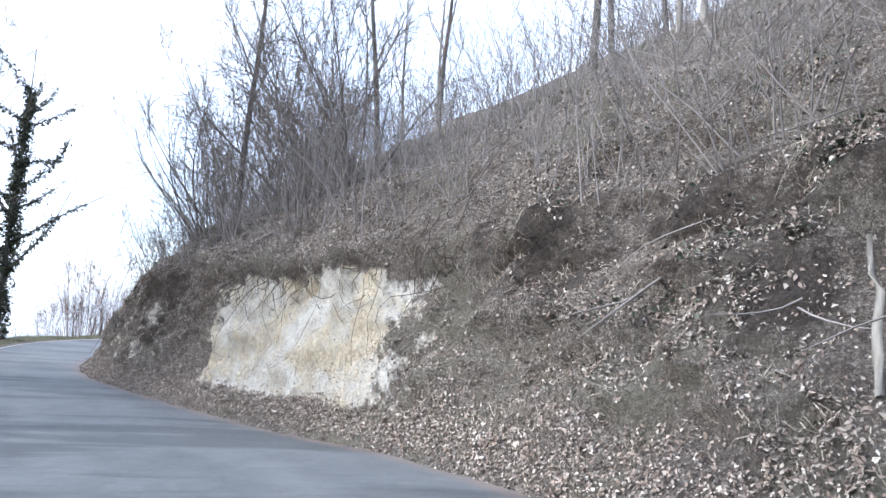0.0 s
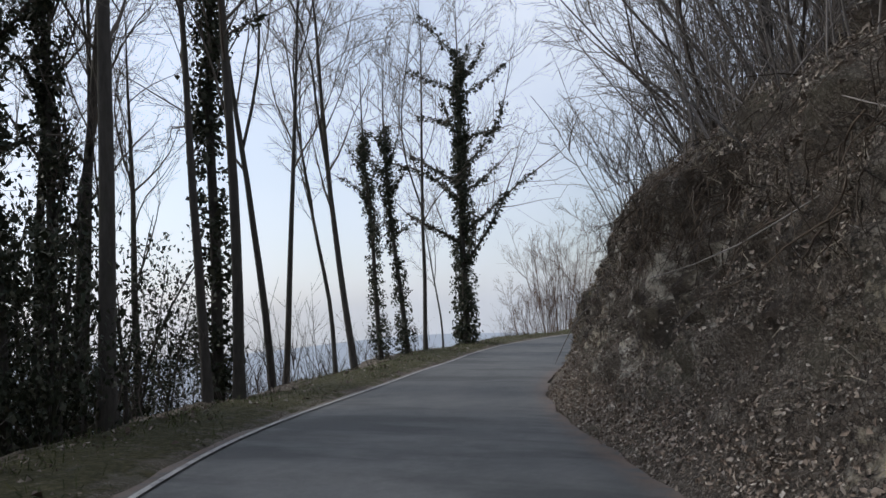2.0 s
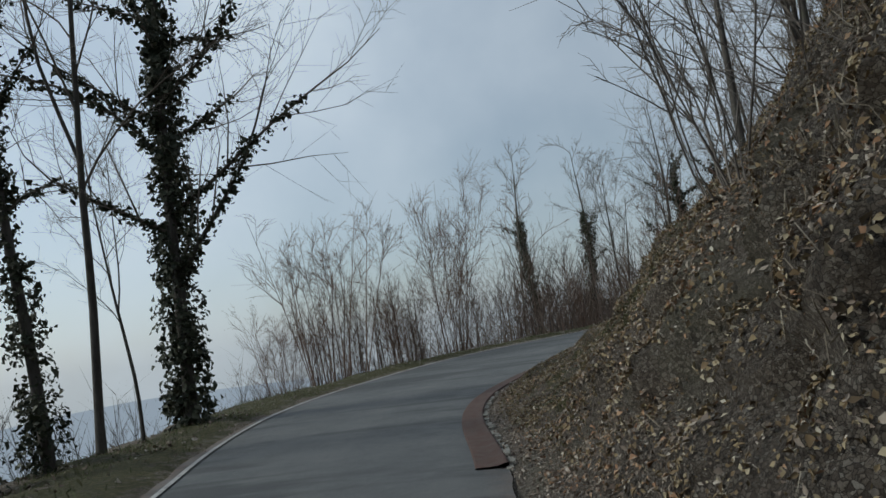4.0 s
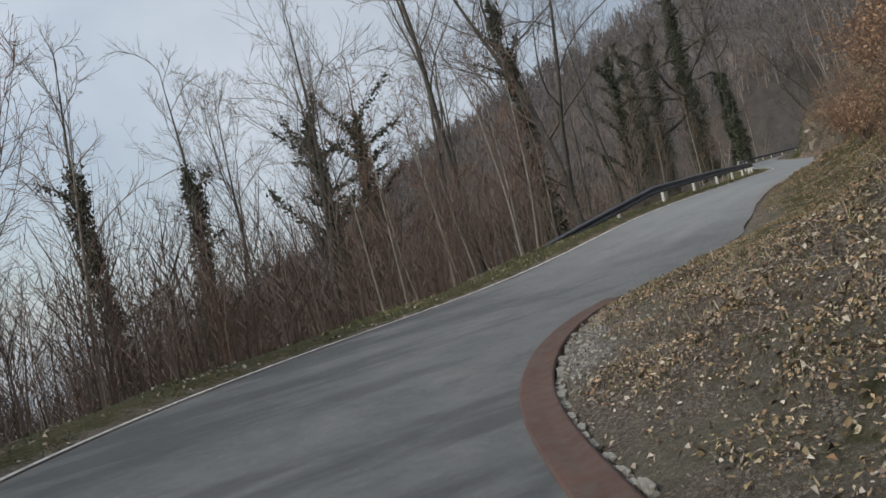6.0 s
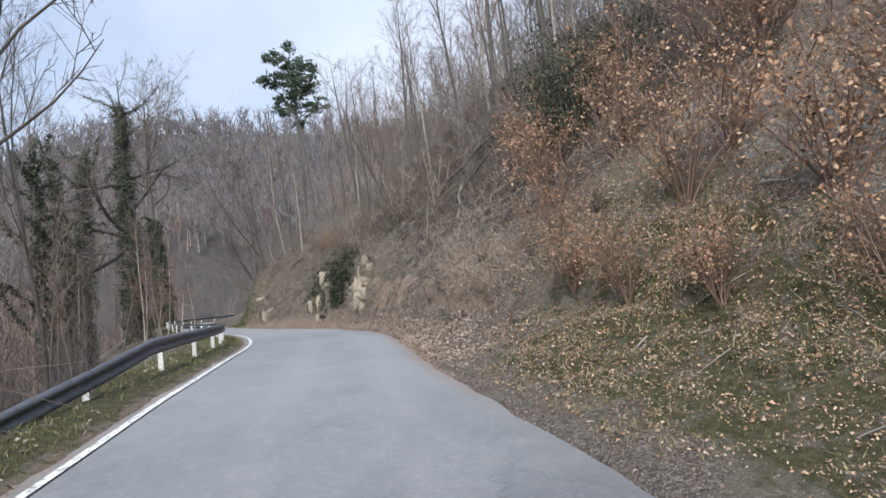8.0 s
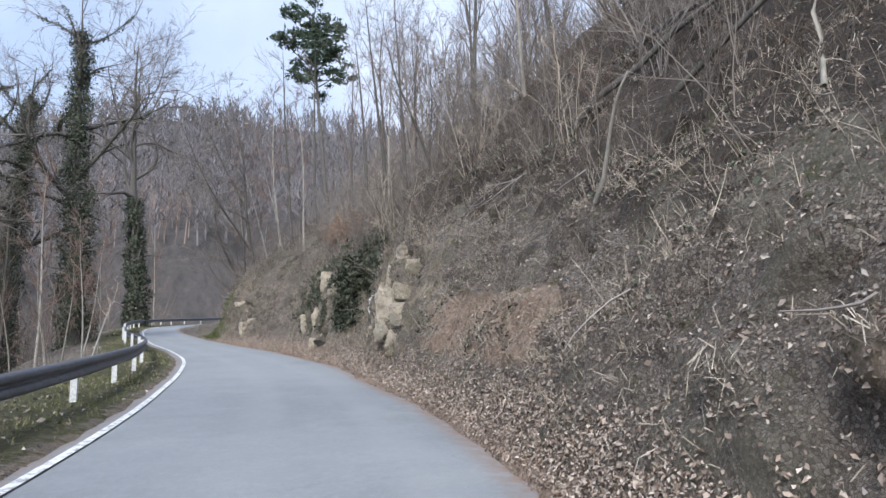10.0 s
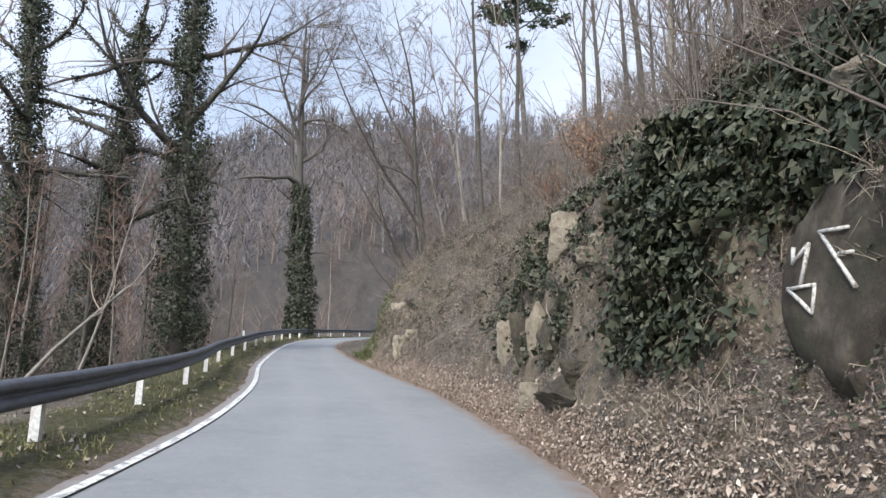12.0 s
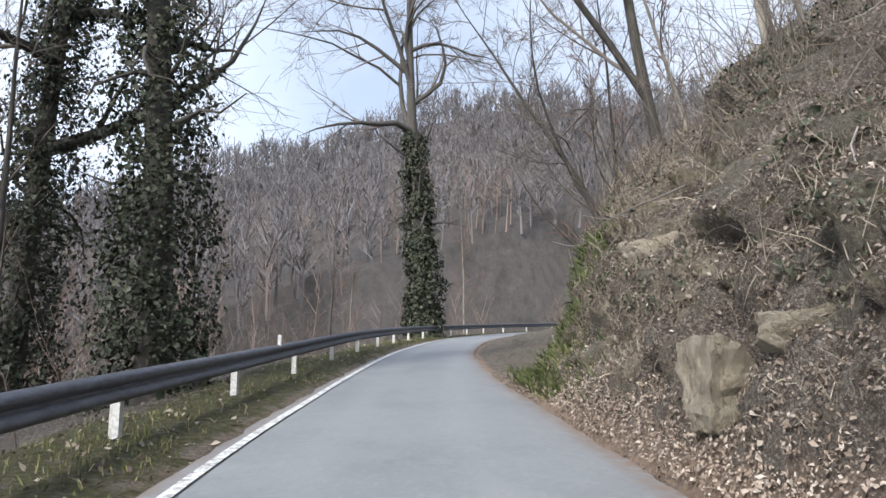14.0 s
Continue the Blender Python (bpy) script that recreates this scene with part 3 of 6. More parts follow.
def leaf_mesh(name, centres, normals, size, material, rng, flat=0.6, long=1.3):
    """Folded four-cornered leaves at the centres, turned at random about their normals."""
    n = len(centres)
    nn = normals + rng.normal(0, flat, (n, 3))
    nn /= np.linalg.norm(nn, axis=1)[:, None] + 1e-9
    ax = np.cross(nn, rng.normal(0, 1, (n, 3)))
    ax /= np.linalg.norm(ax, axis=1)[:, None] + 1e-9
    bx = np.cross(nn, ax)
    s = (size * np.clip(rng.lognormal(0, 0.35, n), 0.45, 2.0))[:, None]
    fold = s * rng.uniform(0.05, 0.45, (n, 1))
    v = np.stack([centres - ax * s * long * 0.5, centres + bx * s * 0.42 + nn * fold, centres + ax * s * long * 0.5, centres - bx * s * 0.42 + nn * fold], 1)
    v += rng.normal(0, 0.12, v.shape) * s[:, None]
    f = np.arange(n)[:, None] * 4
    return mesh_from(name, v.reshape(-1, 3), np.concatenate([f + [0, 1, 2], f + [0, 2, 3]]), material)


# ---- ground: one strip along the road, from the bank's top to the valley side
def strip_offsets(i):
    r, l = EDGE_R[i], EDGE_L[i]
    d, h = [], []
    left = [34, 28, 22, 18, 15, 12.5, 10.5, 8.8, 7.4, 6.3, 5.4, 4.6, 4.0, 3.4, 2.9, 2.4, 1.9, 1.5, 1.1, 0.8, 0.5, 0.3]
    for k in left:
        d.append(l - k)
        h.append(float(np.interp(k, *zip(*DROP))))
    for k in (0.12, 0.5, 0.88):
        d.append(l + (r - l) * k)
        h.append(-0.25)
    nd, nh = np.r_[r + 0.02, NODES_D[i]], np.r_[-0.03, NODES_H[i]]
    for a in range(6):
        m = (4, 9, 10, 10, 9, 7)[a]
        for q in range(m):
            t = q / m
            d.append(nd[a] + (nd[a + 1] - nd[a]) * t)
            h.append(nh[a] + (nh[a + 1] - nh[a]) * t)
    d.append(nd[-1])
    h.append(nh[-1])
    return d, h


cols = [strip_offsets(i) for i in range(len(SS))]
D = np.array([c[0] for c in cols])
Hh = np.array([c[1] for c in cols])
NL = 22
base_z = LINE[:, 2:3] - CROSS[:, None] * np.clip(D, -7, 2)
ground_xyz = np.stack([LINE[:, 0:1] + SIDE[:, 0:1] * D, LINE[:, 1:2] + SIDE[:, 1:2] * D, base_z + Hh], -1)
flat_xyz = ground_xyz.reshape(-1, 3)
S2 = np.repeat(SS[:, None], D.shape[1], 1)
over = np.clip((D - EDGE_R[:, None] - 0.1) / 0.8, 0, 1)
under = np.clip((EDGE_L[:, None] - D - 1.2) / 3.0, 0, 1)
n1 = smooth_noise(flat_xyz, 0.55, 1.0).reshape(D.shape)
n2 = smooth_noise(flat_xyz, 1.9, 7.0, 5).reshape(D.shape)
n3 = smooth_noise(np.stack([S2.ravel(), D.ravel(), Hh.ravel() * 0.3], 1), 2.6, 4.0, 5).reshape(D.shape)
rocky = np.interp(S2, [104.5, 110.2, 129.2, 133.95], [0.3, 1.0, 1.0, 0.5]) * np.interp(Hh, [0.1, 0.5, 4.0, 6.0], [0, 1, 1, 0.2])
cliff = np.interp(S2, [36.1, 38, 43.7, 48.45, 53.2, 57], [0, 1, 1, 0.6, 0.4, 0]) * np.interp(Hh, [0.15, 0.5, 2.2, 2.9], [0, 1, 1, 0])
n4 = smooth_noise(flat_xyz, 0.9, 21.0, 3).reshape(D.shape)
ledge = np.interp(S2, [24, 28, 36, 37.5, 43, 45, 54, 58, 92, 97, 106, 109, 131, 134, 148, 154], [0.2, 0.3, 0.3, 0.1, 0.1, 0.4, 0.4, 0.15, 0.1, 0.28, 0.28, 0.15, 0.2, 0.8, 0.8, 0.1]) * np.interp(Hh, [0.3, 1.0, 9, 14], [0, 1, 1, 0.3]) * (D > 0)
push = over * (0.26 * n1 + 0.2 * n2) * (1 - 0.75 * cliff) + ledge * (0.6 * np.clip(n4, -0.5, 0.6) + 0.25 * np.sign(n2) * np.abs(n2) ** 0.6)
n5 = smooth_noise(flat_xyz, 3.6, 33.0, 3).reshape(D.shape)
push = push * np.interp(S2, [22.8, 26.6, 35.15, 38], [1, 1.5, 1.5, 1]) + 0.13 * cliff * n3 + 0.1 * cliff * n5 + 0.16 * over * np.clip(n5, -0.7, 0.5) * np.interp(S2, [56, 60, 92, 96], [1, 0.3, 0.3, 1]) - 0.5 * rocky * np.clip(-n3, 0, 1) ** 0.7 * over
lip = over * np.interp(S2, [34.2, 37.05, 46.55, 51.3], [0, 1, 1, 0]) * np.exp(-((Hh - 2.75) / 0.35) ** 2)
ground_xyz[..., 0] -= SIDE[:, 0:1] * (push * 0.8 + lip * 0.3)
ground_xyz[..., 1] -= SIDE[:, 1:2] * (push * 0.8 + lip * 0.3)
ground_xyz[..., 2] += over * (0.2 * n1 + 0.08 * n2) * 0.7 + under * (0.35 * n1 + 0.1 * n2)
flat_xyz = ground_xyz.reshape(-1, 3)
me = mesh_from("ground", flat_xyz, grid_faces(*D.shape)[:, ::-1], EARTH, True)
out_l, out_r = EDGE_L[:, None] - D, D - EDGE_R[:, None]
sand = np.interp(S2, [36.57, 38.48, 42.75, 43.98], [0, 1, 1, 0]) * np.interp(Hh, [0.3, 0.5, 2.2, 2.5], [0, 1, 1, 0])
sand += 0.38 * np.interp(S2, [44.65, 46.07, 50.35, 53.2], [0, 1, 1, 0]) * np.interp(Hh, [0.3, 0.6, 2.0, 2.5], [0, 1, 1, 0])
ochre = 0.72 * np.interp(S2, [104.5, 106.4, 111.15, 113.05], [0, 1, 1, 0]) * np.interp(Hh, [0.6, 0.9, 1.7, 2.1], [0, 1, 1, 0]) * (D > 0)
ochre += 0.5 * np.interp(S2, [95, 96.9, 100.7, 102.6], [0, 1, 1, 0]) * np.interp(Hh, [0.5, 0.8, 2.0, 2.5], [0, 1, 1, 0]) * (D > 0)
grass = np.interp(out_l, [0.1, 0.4, 2.2, 3.4], [0, 0.75, 0.8, 0.0])
grass += np.interp(S2, [78.85, 82.65, 92.15, 95.95], [0, 0.38, 0.38, 0]) * np.interp(out_r, [0.3, 0.8, 3.5, 5.0], [0, 1, 1, 0])
grass += np.interp(S2, [57, 60.8, 70.3, 76], [0, 0.55, 0.42, 0.3]) * np.interp(out_r, [0.3, 0.8, 3.0, 4.5], [0, 1, 1, 0])
dirt = np.interp(out_l, [-0.1, 0.0, 0.3, 0.55], [0, 0.6, 0.5, 0]) * np.interp(S2, [0, 76, 90.25], [0.45, 0.45, 1])
dirt += np.interp(out_r, [-0.1, 0.0, 0.15, 0.35], [0, 0.8, 0.7, 0]) * np.interp(S2, [0, 91.2, 96.9, 218.5], [0.4, 0.3, 1, 1])
ny = np.abs(np.gradient(ground_xyz[..., 2], axis=1)) / (np.linalg.norm(np.gradient(ground_xyz, axis=1), axis=2) + 1e-6)
stony = np.interp(S2, [110.2, 113.05, 128.25, 131.1, 136.8, 138.7, 143.45, 145.35], [0, 0.4, 0.4, 0.15, 0.15, 0.45, 0.45, 0]) * np.interp(Hh, [0.3, 0.7, 3.6, 4.4], [0, 1, 1, 0]) * (D > 0) + 0.5 * np.clip(n3, -0.6, 0.6) * rocky
dirt += ochre
# dark soil mask, which also paints the shade of woods and hollows
humus_shade = np.interp(S2, [92.15, 95.95, 121.6, 129.2], [0, 1, 1, 0.4]) * np.interp(Hh, [3.0, 4.6, 14, 18], [0, 0.75, 0.8, 0.6]) * (D > 0)
humus_shade += 0.7 * np.interp(S2, [95, 98, 108, 113], [0, 1, 1, 0]) * np.interp(Hh, [1.8, 3.2, 7, 10], [0, 1, 1, 0]) * (D > 0)
humus_shade += 0.2 * np.interp(S2, [119.7, 121.6, 129.2, 131.1], [0, 1, 1, 0]) * np.interp(Hh, [0.6, 1.2, 3.6, 4.4], [0, 1, 1, 0]) * (D > 0)
humus_shade += 0.5 * np.interp(S2, [26.6, 28.5, 36.1, 38], [0, 1, 1, 0]) * np.interp(Hh, [1.0, 1.6, 3.0, 3.8], [0, 1, 1, 0]) * (D > 0) + 0.5 * np.interp(S2, [43.7, 45.12, 53.2, 57], [0, 1, 1, 0]) * np.interp(Hh, [0.6, 1.2, 5, 7], [0, 1, 1, 0]) * (D > 0)
stones = np.interp(S2, [79, 82, 94, 98], [0, 0.75, 0.75, 0]) * np.exp(-((out_r - 3.6 - 0.12 * (S2 - 82)) / 0.75) ** 2)
stones += np.interp(S2, [74, 77, 84, 88], [0, 0.7, 0.7, 0]) * np.interp(out_r, [0.05, 0.2, 0.5, 0.9], [0, 1, 0.8, 0])
mask(me, "stones", stones), mask(me, "humus_shade", humus_shade), mask(me, "rock", stony), mask(me, "sand", sand), mask(me, "grass", grass), mask(me, "dirt", dirt)
tagged(new("ground", me), "leaf-covered earth bank and verge beside a mountain road", "ground", kind="structure")

# far ground under and beyond the strip
gx, gy = np.arange(-420, 620, 8.0), np.arange(-420, 620, 8.0)
def far_z(x, y):
    i, d = nearest(x, y)
    z = far_height(x, y)
    if -34 < d < NODES_D[i, 5] + 1 and (LINE[i, 0] - x) ** 2 + (LINE[i, 1] - y) ** 2 < 1500:
        z = min(z, spot(i * STEP, d, rise(i, d)).z - 5)
    return z


far = [(x, y, far_z(x, y)) for y in gy for x in gx]
me = mesh_from("far_ground", far, grid_faces(len(gy), len(gx)), WOOD_FLOOR, True)
tagged(new("ground_far", me), "wooded valley side covered in dead leaves", "ground", kind="structure")

# pale distance beyond the valley: haze put into the colour and a faint glow
haze_glow = bpy.data.materials.new("distance")
haze_glow.use_nodes = True
hb = haze_glow.node_tree.nodes["Principled BSDF"]
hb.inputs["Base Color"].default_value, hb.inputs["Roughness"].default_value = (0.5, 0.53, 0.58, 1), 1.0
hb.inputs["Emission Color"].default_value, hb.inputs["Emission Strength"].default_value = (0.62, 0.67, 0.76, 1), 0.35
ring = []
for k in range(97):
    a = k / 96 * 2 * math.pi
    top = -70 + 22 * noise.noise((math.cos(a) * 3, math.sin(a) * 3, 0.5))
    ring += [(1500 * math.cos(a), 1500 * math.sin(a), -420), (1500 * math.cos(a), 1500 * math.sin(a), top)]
tagged(new("backdrop", mesh_from("backdrop", ring, [(2 * k, 2 * k + 2, 2 * k + 3, 2 * k + 1) for k in range(96)], haze_glow)), "pale hazy distance beyond the valley", "backdrop", kind="structure")

# ---- road
RC = np.linspace(0, 1, 15)
rd = EDGE_L[:, None] - 0.18 + (EDGE_R - EDGE_L + 0.18)[:, None] * RC
wob = np.array([0.09 * noise.fractal((s * 0.9, 0, 5.0), 1, 2, 4) for s in SS])
wob2 = np.array([0.1 * noise.fractal((s * 0.8, 3, 9.0), 1, 2, 4) for s in SS])
rd[:, 0] += wob
rd[:, -1] += wob2
rz = LINE[:, 2:3] - CROSS[:, None] * np.clip(rd, -7, 2) + 0.03 * (1 - np.abs(RC * 2 - 1) ** 6) - 0.005
rv = np.stack([LINE[:, 0:1] + SIDE[:, 0:1] * rd, LINE[:, 1:2] + SIDE[:, 1:2] * rd, rz], -1)
me = mesh_from("road", rv.reshape(-1, 3), grid_faces(*rd.shape)[:, ::-1], ASPHALT, True)
track = np.exp(-((rd + 0.75) / 0.3) ** 2) + np.exp(-((rd - 0.75) / 0.3) ** 2)
mask(me, "track", track)
mask(me, "dirt", np.clip(1 - (rd - EDGE_L[:, None] + 0.18) / 0.25, 0, 1) * 0.6 + np.clip(1 - (EDGE_R[:, None] - rd) / 0.3, 0, 1) * np.interp(SS, [56, 60, 90, 96], [0.7, 0.12, 0.12, 1])[:, None])
mask(me, "old", np.repeat(np.interp(SS, [0, 30, 72, 80, 88, 96], [1, 1, 1, 0.8, 0.3, 0])[:, None], rd.shape[1], 1))
road = tagged(new("road", me), "worn grey asphalt mountain road with a narrow carriageway", "road", kind="structure")

lw = np.interp(SS, [0, 66, 92], [0.036, 0.036, 0.055])
ld = np.stack([EDGE_L - lw, EDGE_L + lw], 1) + 0.06
lz = LINE[:, 2:3] - CROSS[:, None] * np.clip(ld, -7, 2) + 0.032
lv = np.stack([LINE[:, 0:1] + SIDE[:, 0:1] * ld, LINE[:, 1:2] + SIDE[:, 1:2] * ld, lz], -1)
me = mesh_from("edge_line", lv.reshape(-1, 3), grid_faces(*ld.shape)[:, ::-1], LINE_PAINT)
mask(me, "old", np.repeat(np.interp(SS, [0, 70, 92], [1, 1, 0]), 2))
tagged(new("edge_line", me), "worn white painted line along the asphalt's edge", "road marking", kind="structure")


# ---- trees
def limb(rng, start, way, length, r0, r1, n, wobble, lift):
    p, d, step = [np.array(start, float)], np.array(way, float), length / (n - 1)
    d /= np.linalg.norm(d)
    curl = rng.normal(0, wobble, 3)
    for _ in range(n - 1):
        curl = 0.6 * curl + rng.normal(0, wobble, 3) * 0.85
        d = d + curl + np.array([0, 0, lift])
        d /= np.linalg.norm(d)
        p.append(p[-1] + d * step)
    return np.array(p), np.linspace(r0, r1, n)


def along(p, t):
    f = t * (len(p) - 1)
    i = min(int(f), len(p) - 2)
    return p[i] + (p[i + 1] - p[i]) * (f - i), (p[i + 1] - p[i]) / (np.linalg.norm(p[i + 1] - p[i]) + 1e-9)


def sideways(rng, d, angle, turn):
    ref = np.array([0, 0, 1.0]) if abs(d[2]) < 0.95 else np.array([1.0, 0, 0])
    u = np.cross(d, ref)
    u /= np.linalg.norm(u)
    w = np.cross(d, u)
    return d * math.cos(angle) + (u * math.cos(turn) + w * math.sin(turn)) * math.sin(angle)


def fine(rng, tubes, p, r, many, length, twigs, lift, leaf=None, deep=0, tw=0.006, sprays=0):
    """Branches, twigs and, where the tree stands near, sprays of twiglets on one limb."""
    for k in range(many):
        t = 0.15 + 0.85 * (k + rng.random()) / many
        q, d = along(p, min(t, 0.99))
        bl = length * rng.uniform(0.55, 1.15) * (1.15 - 0.55 * t)
        rb = max(r * (1 - t) * 0.6, tw * 1.35)
        bp, br = limb(rng, q, sideways(rng, d, rng.uniform(0.4, 0.9), rng.uniform(0, 6.28)), bl, rb, tw * 0.7, 4 if deep or sprays else 3, 0.13, lift)
        tubes.add(bp, br, 3)
        if deep:
            fine(rng, tubes, bp, rb, deep, bl * 0.5, twigs, lift, leaf, 0, tw, sprays)
        for j in range(twigs):
            tt = 0.15 + 0.85 * (j + rng.random()) / twigs
            q2, d2 = along(bp, min(tt, 0.99))
            tp, tr = limb(rng, q2, sideways(rng, d2, rng.uniform(0.35, 0.85), rng.uniform(0, 6.28)), bl * rng.uniform(0.3, 0.7), tw * 0.85, tw * 0.45, 2, 0.15, lift)
            tubes.add(tp, tr, 3)
            for i in range(sprays):
                q3, d3 = along(tp, rng.uniform(0.25, 0.95))
                up, ur = limb(rng, q3, sideways(rng, d3, rng.uniform(0.35, 0.8), rng.uniform(0, 6.28)), bl * rng.uniform(0.15, 0.35), tw * 0.6, tw * 0.35, 2, 0.1, lift)
                tubes.add(up, ur, 3)
            if leaf is not None:
                leaf.extend((tp[0] * 0.4 + tp[1] * 0.6, tp[1]))


def ivy_leaves(rng, p, thick, seed, share, wide, many, size, limbs=()):
    """Ragged tufts of ivy round a trunk and along its lower limbs."""
    c, nrm = [], []
    per = 26
    for k in range(many // per):
        t = rng.random() ** 1.1 * share
        q, d = along(p, t)
        a = rng.uniform(0, 6.28)
        w = wide * (1.1 - 0.6 * t / share) * (0.7 + 0.75 * noise.noise((math.cos(a) * 1.1, math.sin(a) * 1.1, q[2] * 0.55 + seed)))
        out = np.array([math.cos(a), math.sin(a), -0.1])
        tuft = q + out * (thick * (1 - t) + max(w, 0.04) * rng.uniform(0.2, 1.0) ** 0.7)
        pts = tuft + rng.normal(0, 1, (per, 3)) * np.array([0.5, 0.5, 0.75]) * (0.12 + 0.16 * wide)
        c.extend(pts)
        nrm.extend(np.tile(out + [0, 0, 0.35], (per, 1)))
    for lp in limbs:
        m = int(110 * np.linalg.norm(lp[-1] - lp[0]))
        for k in range(m):
            q, d = along(lp, rng.random() ** 1.4 * 0.95)
            c.append(q + rng.normal(0, 0.09, 3) - [0, 0, 0.04])
            nrm.append(rng.normal(0, 0.5, 3) + [0, 0, 0.6])
    return leaf_mesh("ivy", np.array(c), np.array(nrm), size, IVY, rng, 0.5, 1.1)


def make_tree(seed, high, thick, clear, limbs, reach, branches, twigs, lift=0.1, lean=(0, 0), angle=(0.5, 0.9), wobble=0.02, crook=0.12, forks=0, stubs=0, deep=0, tw=0.009, stout=0.5, bark_m=None, twig_m=None, label="", ivy=0.0, ivy_wide=0.35, ivy_many=3500, ivy_size=0.1, ivy_limbs=False, sprays=0):
    rng = np.random.default_rng(seed)
    wood, crown, clad = Tubes(), Tubes(), []
    p, r = limb(rng, (0, 0, -0.4), (lean[0], lean[1], 1), high + 0.4, thick, thick * 0.1, 15, wobble, 0.2)
    r = thick * (1 - 0.93 * np.linspace(0, 1, 15) ** 1.15)
    r[0] *= 1.3
    wood.add(p, r, 9)
    stems = [(p, thick)]
    for k in range(forks):
        t = rng.uniform(clear * 0.85, clear + 0.3)
        q, d = along(p, t)
        fp, fr = limb(rng, q, sideways(rng, d, rng.uniform(0.2, 0.45), rng.uniform(0, 6.28)), high * (1 - t) * 0.85, thick * (1 - t) * 0.75, 0.015, 8, crook * 0.7, 0.1)
        wood.add(fp, fr, 7)
        stems.append((fp, thick * (1 - t) * 0.75))
    for k in range(stubs):
        q, d = along(p, clear * rng.uniform(0.45, 0.98))
        lp, lr = limb(rng, q, sideways(rng, d, rng.uniform(1.0, 1.6), rng.uniform(0, 6.28)), high * rng.uniform(0.06, 0.15), thick * 0.2, 0.012, 6, crook * 1.6, 0.04)
        wood.add(lp, lr, 5)
        fine(rng, crown, lp, lr[0] * 0.5, 4, high * 0.05, 3, lift)
    for sp, sr in stems:
        m = limbs if sp is p else max(4, limbs // 2)
        lo = clear if sp is p else 0.2
        turn = rng.uniform(0, 6.28)
        for k in range(m):
            t = lo + (1 - lo) * ((k + rng.random() * 0.8) / m) ** 0.9
            q, d = along(sp, min(t, 0.985))
            turn += 2.4 + rng.normal(0, 0.4)
            ll = high * reach * rng.uniform(0.6, 1.1) * (1.15 - 0.75 * t)
            lp, lr = limb(rng, q, sideways(rng, d, rng.uniform(*angle), turn), ll, max(sr * (1.05 - t) * stout, 0.015), 0.008, 7, crook, lift)
            (wood if lr[0] > 0.06 else crown).add(lp, lr, 5 if lr[0] > 0.06 else 4)
            if ivy_limbs and t < ivy:
                clad.append(lp[:5])
            fine(rng, crown, lp, lr[0], branches, ll * 0.5, twigs, lift, None, deep, tw, sprays)
    tree = new("tree")
    part("trunk", wood.data("trunk", bark_m or BARK_GREY), tree)
    part("crown", crown.data("crown", twig_m or TWIG_GREY), tree, "bare leafless twigs")
    if ivy:
        part("ivy", ivy_leaves(rng, p, thick, seed, ivy, ivy_wide, ivy_many, ivy_size, clad), tree, "dark green ivy climbing the trunk")
    return tagged(tree, label or "tall leafless tree with grey bark on the slope", "tree")


def make_clump(seed, high, stems, spread, twig_m, label, branches=5, twigs=4, thick=0.045, limbs=7.0, splay=(0.5, 0.45), tw=0.006, bend=0.055, sprays=0):
    rng = np.random.default_rng(seed)
    wood, crown = Tubes(), Tubes()
    for k in range(stems):
        a = rng.uniform(0, 6.28)
        q = rng.uniform(0.05, 0.5) * spread
        h = high * rng.uniform(0.6, 1.05)
        p, r = limb(rng, (math.cos(a) * q * splay[0], math.sin(a) * q * splay[0], -0.3), (math.cos(a) * q * splay[1], math.sin(a) * q * splay[1], 1), h, thick * rng.uniform(0.6, 1.2), 0.006, 8, bend, 0.04)
        wood.add(p, r, 4)
        for j in range(max(3, int(limbs * high / 6))):
            t = 0.2 + 0.78 * rng.random()
            o, d = along(p, t)
            lp, lr = limb(rng, o, sideways(rng, d, rng.uniform(0.35, 0.8), rng.uniform(0, 6.28)), h * 0.34 * (1.25 - t), 0.012, 0.005, 4, 0.12, 0.07)
            crown.add(lp, lr, 3)
            fine(rng, crown, lp, 0.01, branches, h * 0.13, twigs, 0.04, None, 0, tw, sprays)
    tree = new("bush")
    part("stem", wood.data("stem", twig_m), tree)
    part("crown", crown.data("crown", twig_m), tree)
    return tagged(tree, label, "bush")


def stand(ob, x, y, turn=0.0, size=1.0, tall=1.0, z=None, lean=(0.0, 0.0), sink=0.0):
    base = Vector((x, y, (ground_at(x, y) if z is None else z) - sink))
    return Matrix.Translation(base) @ Matrix.Rotation(math.atan2(lean[0], 1), 4, "Y") @ Matrix.Rotation(-math.atan2(lean[1], 1), 4, "X") @ Matrix.Rotation(turn, 4, "Z") @ Matrix.Diagonal((size, size, size * tall, 1))


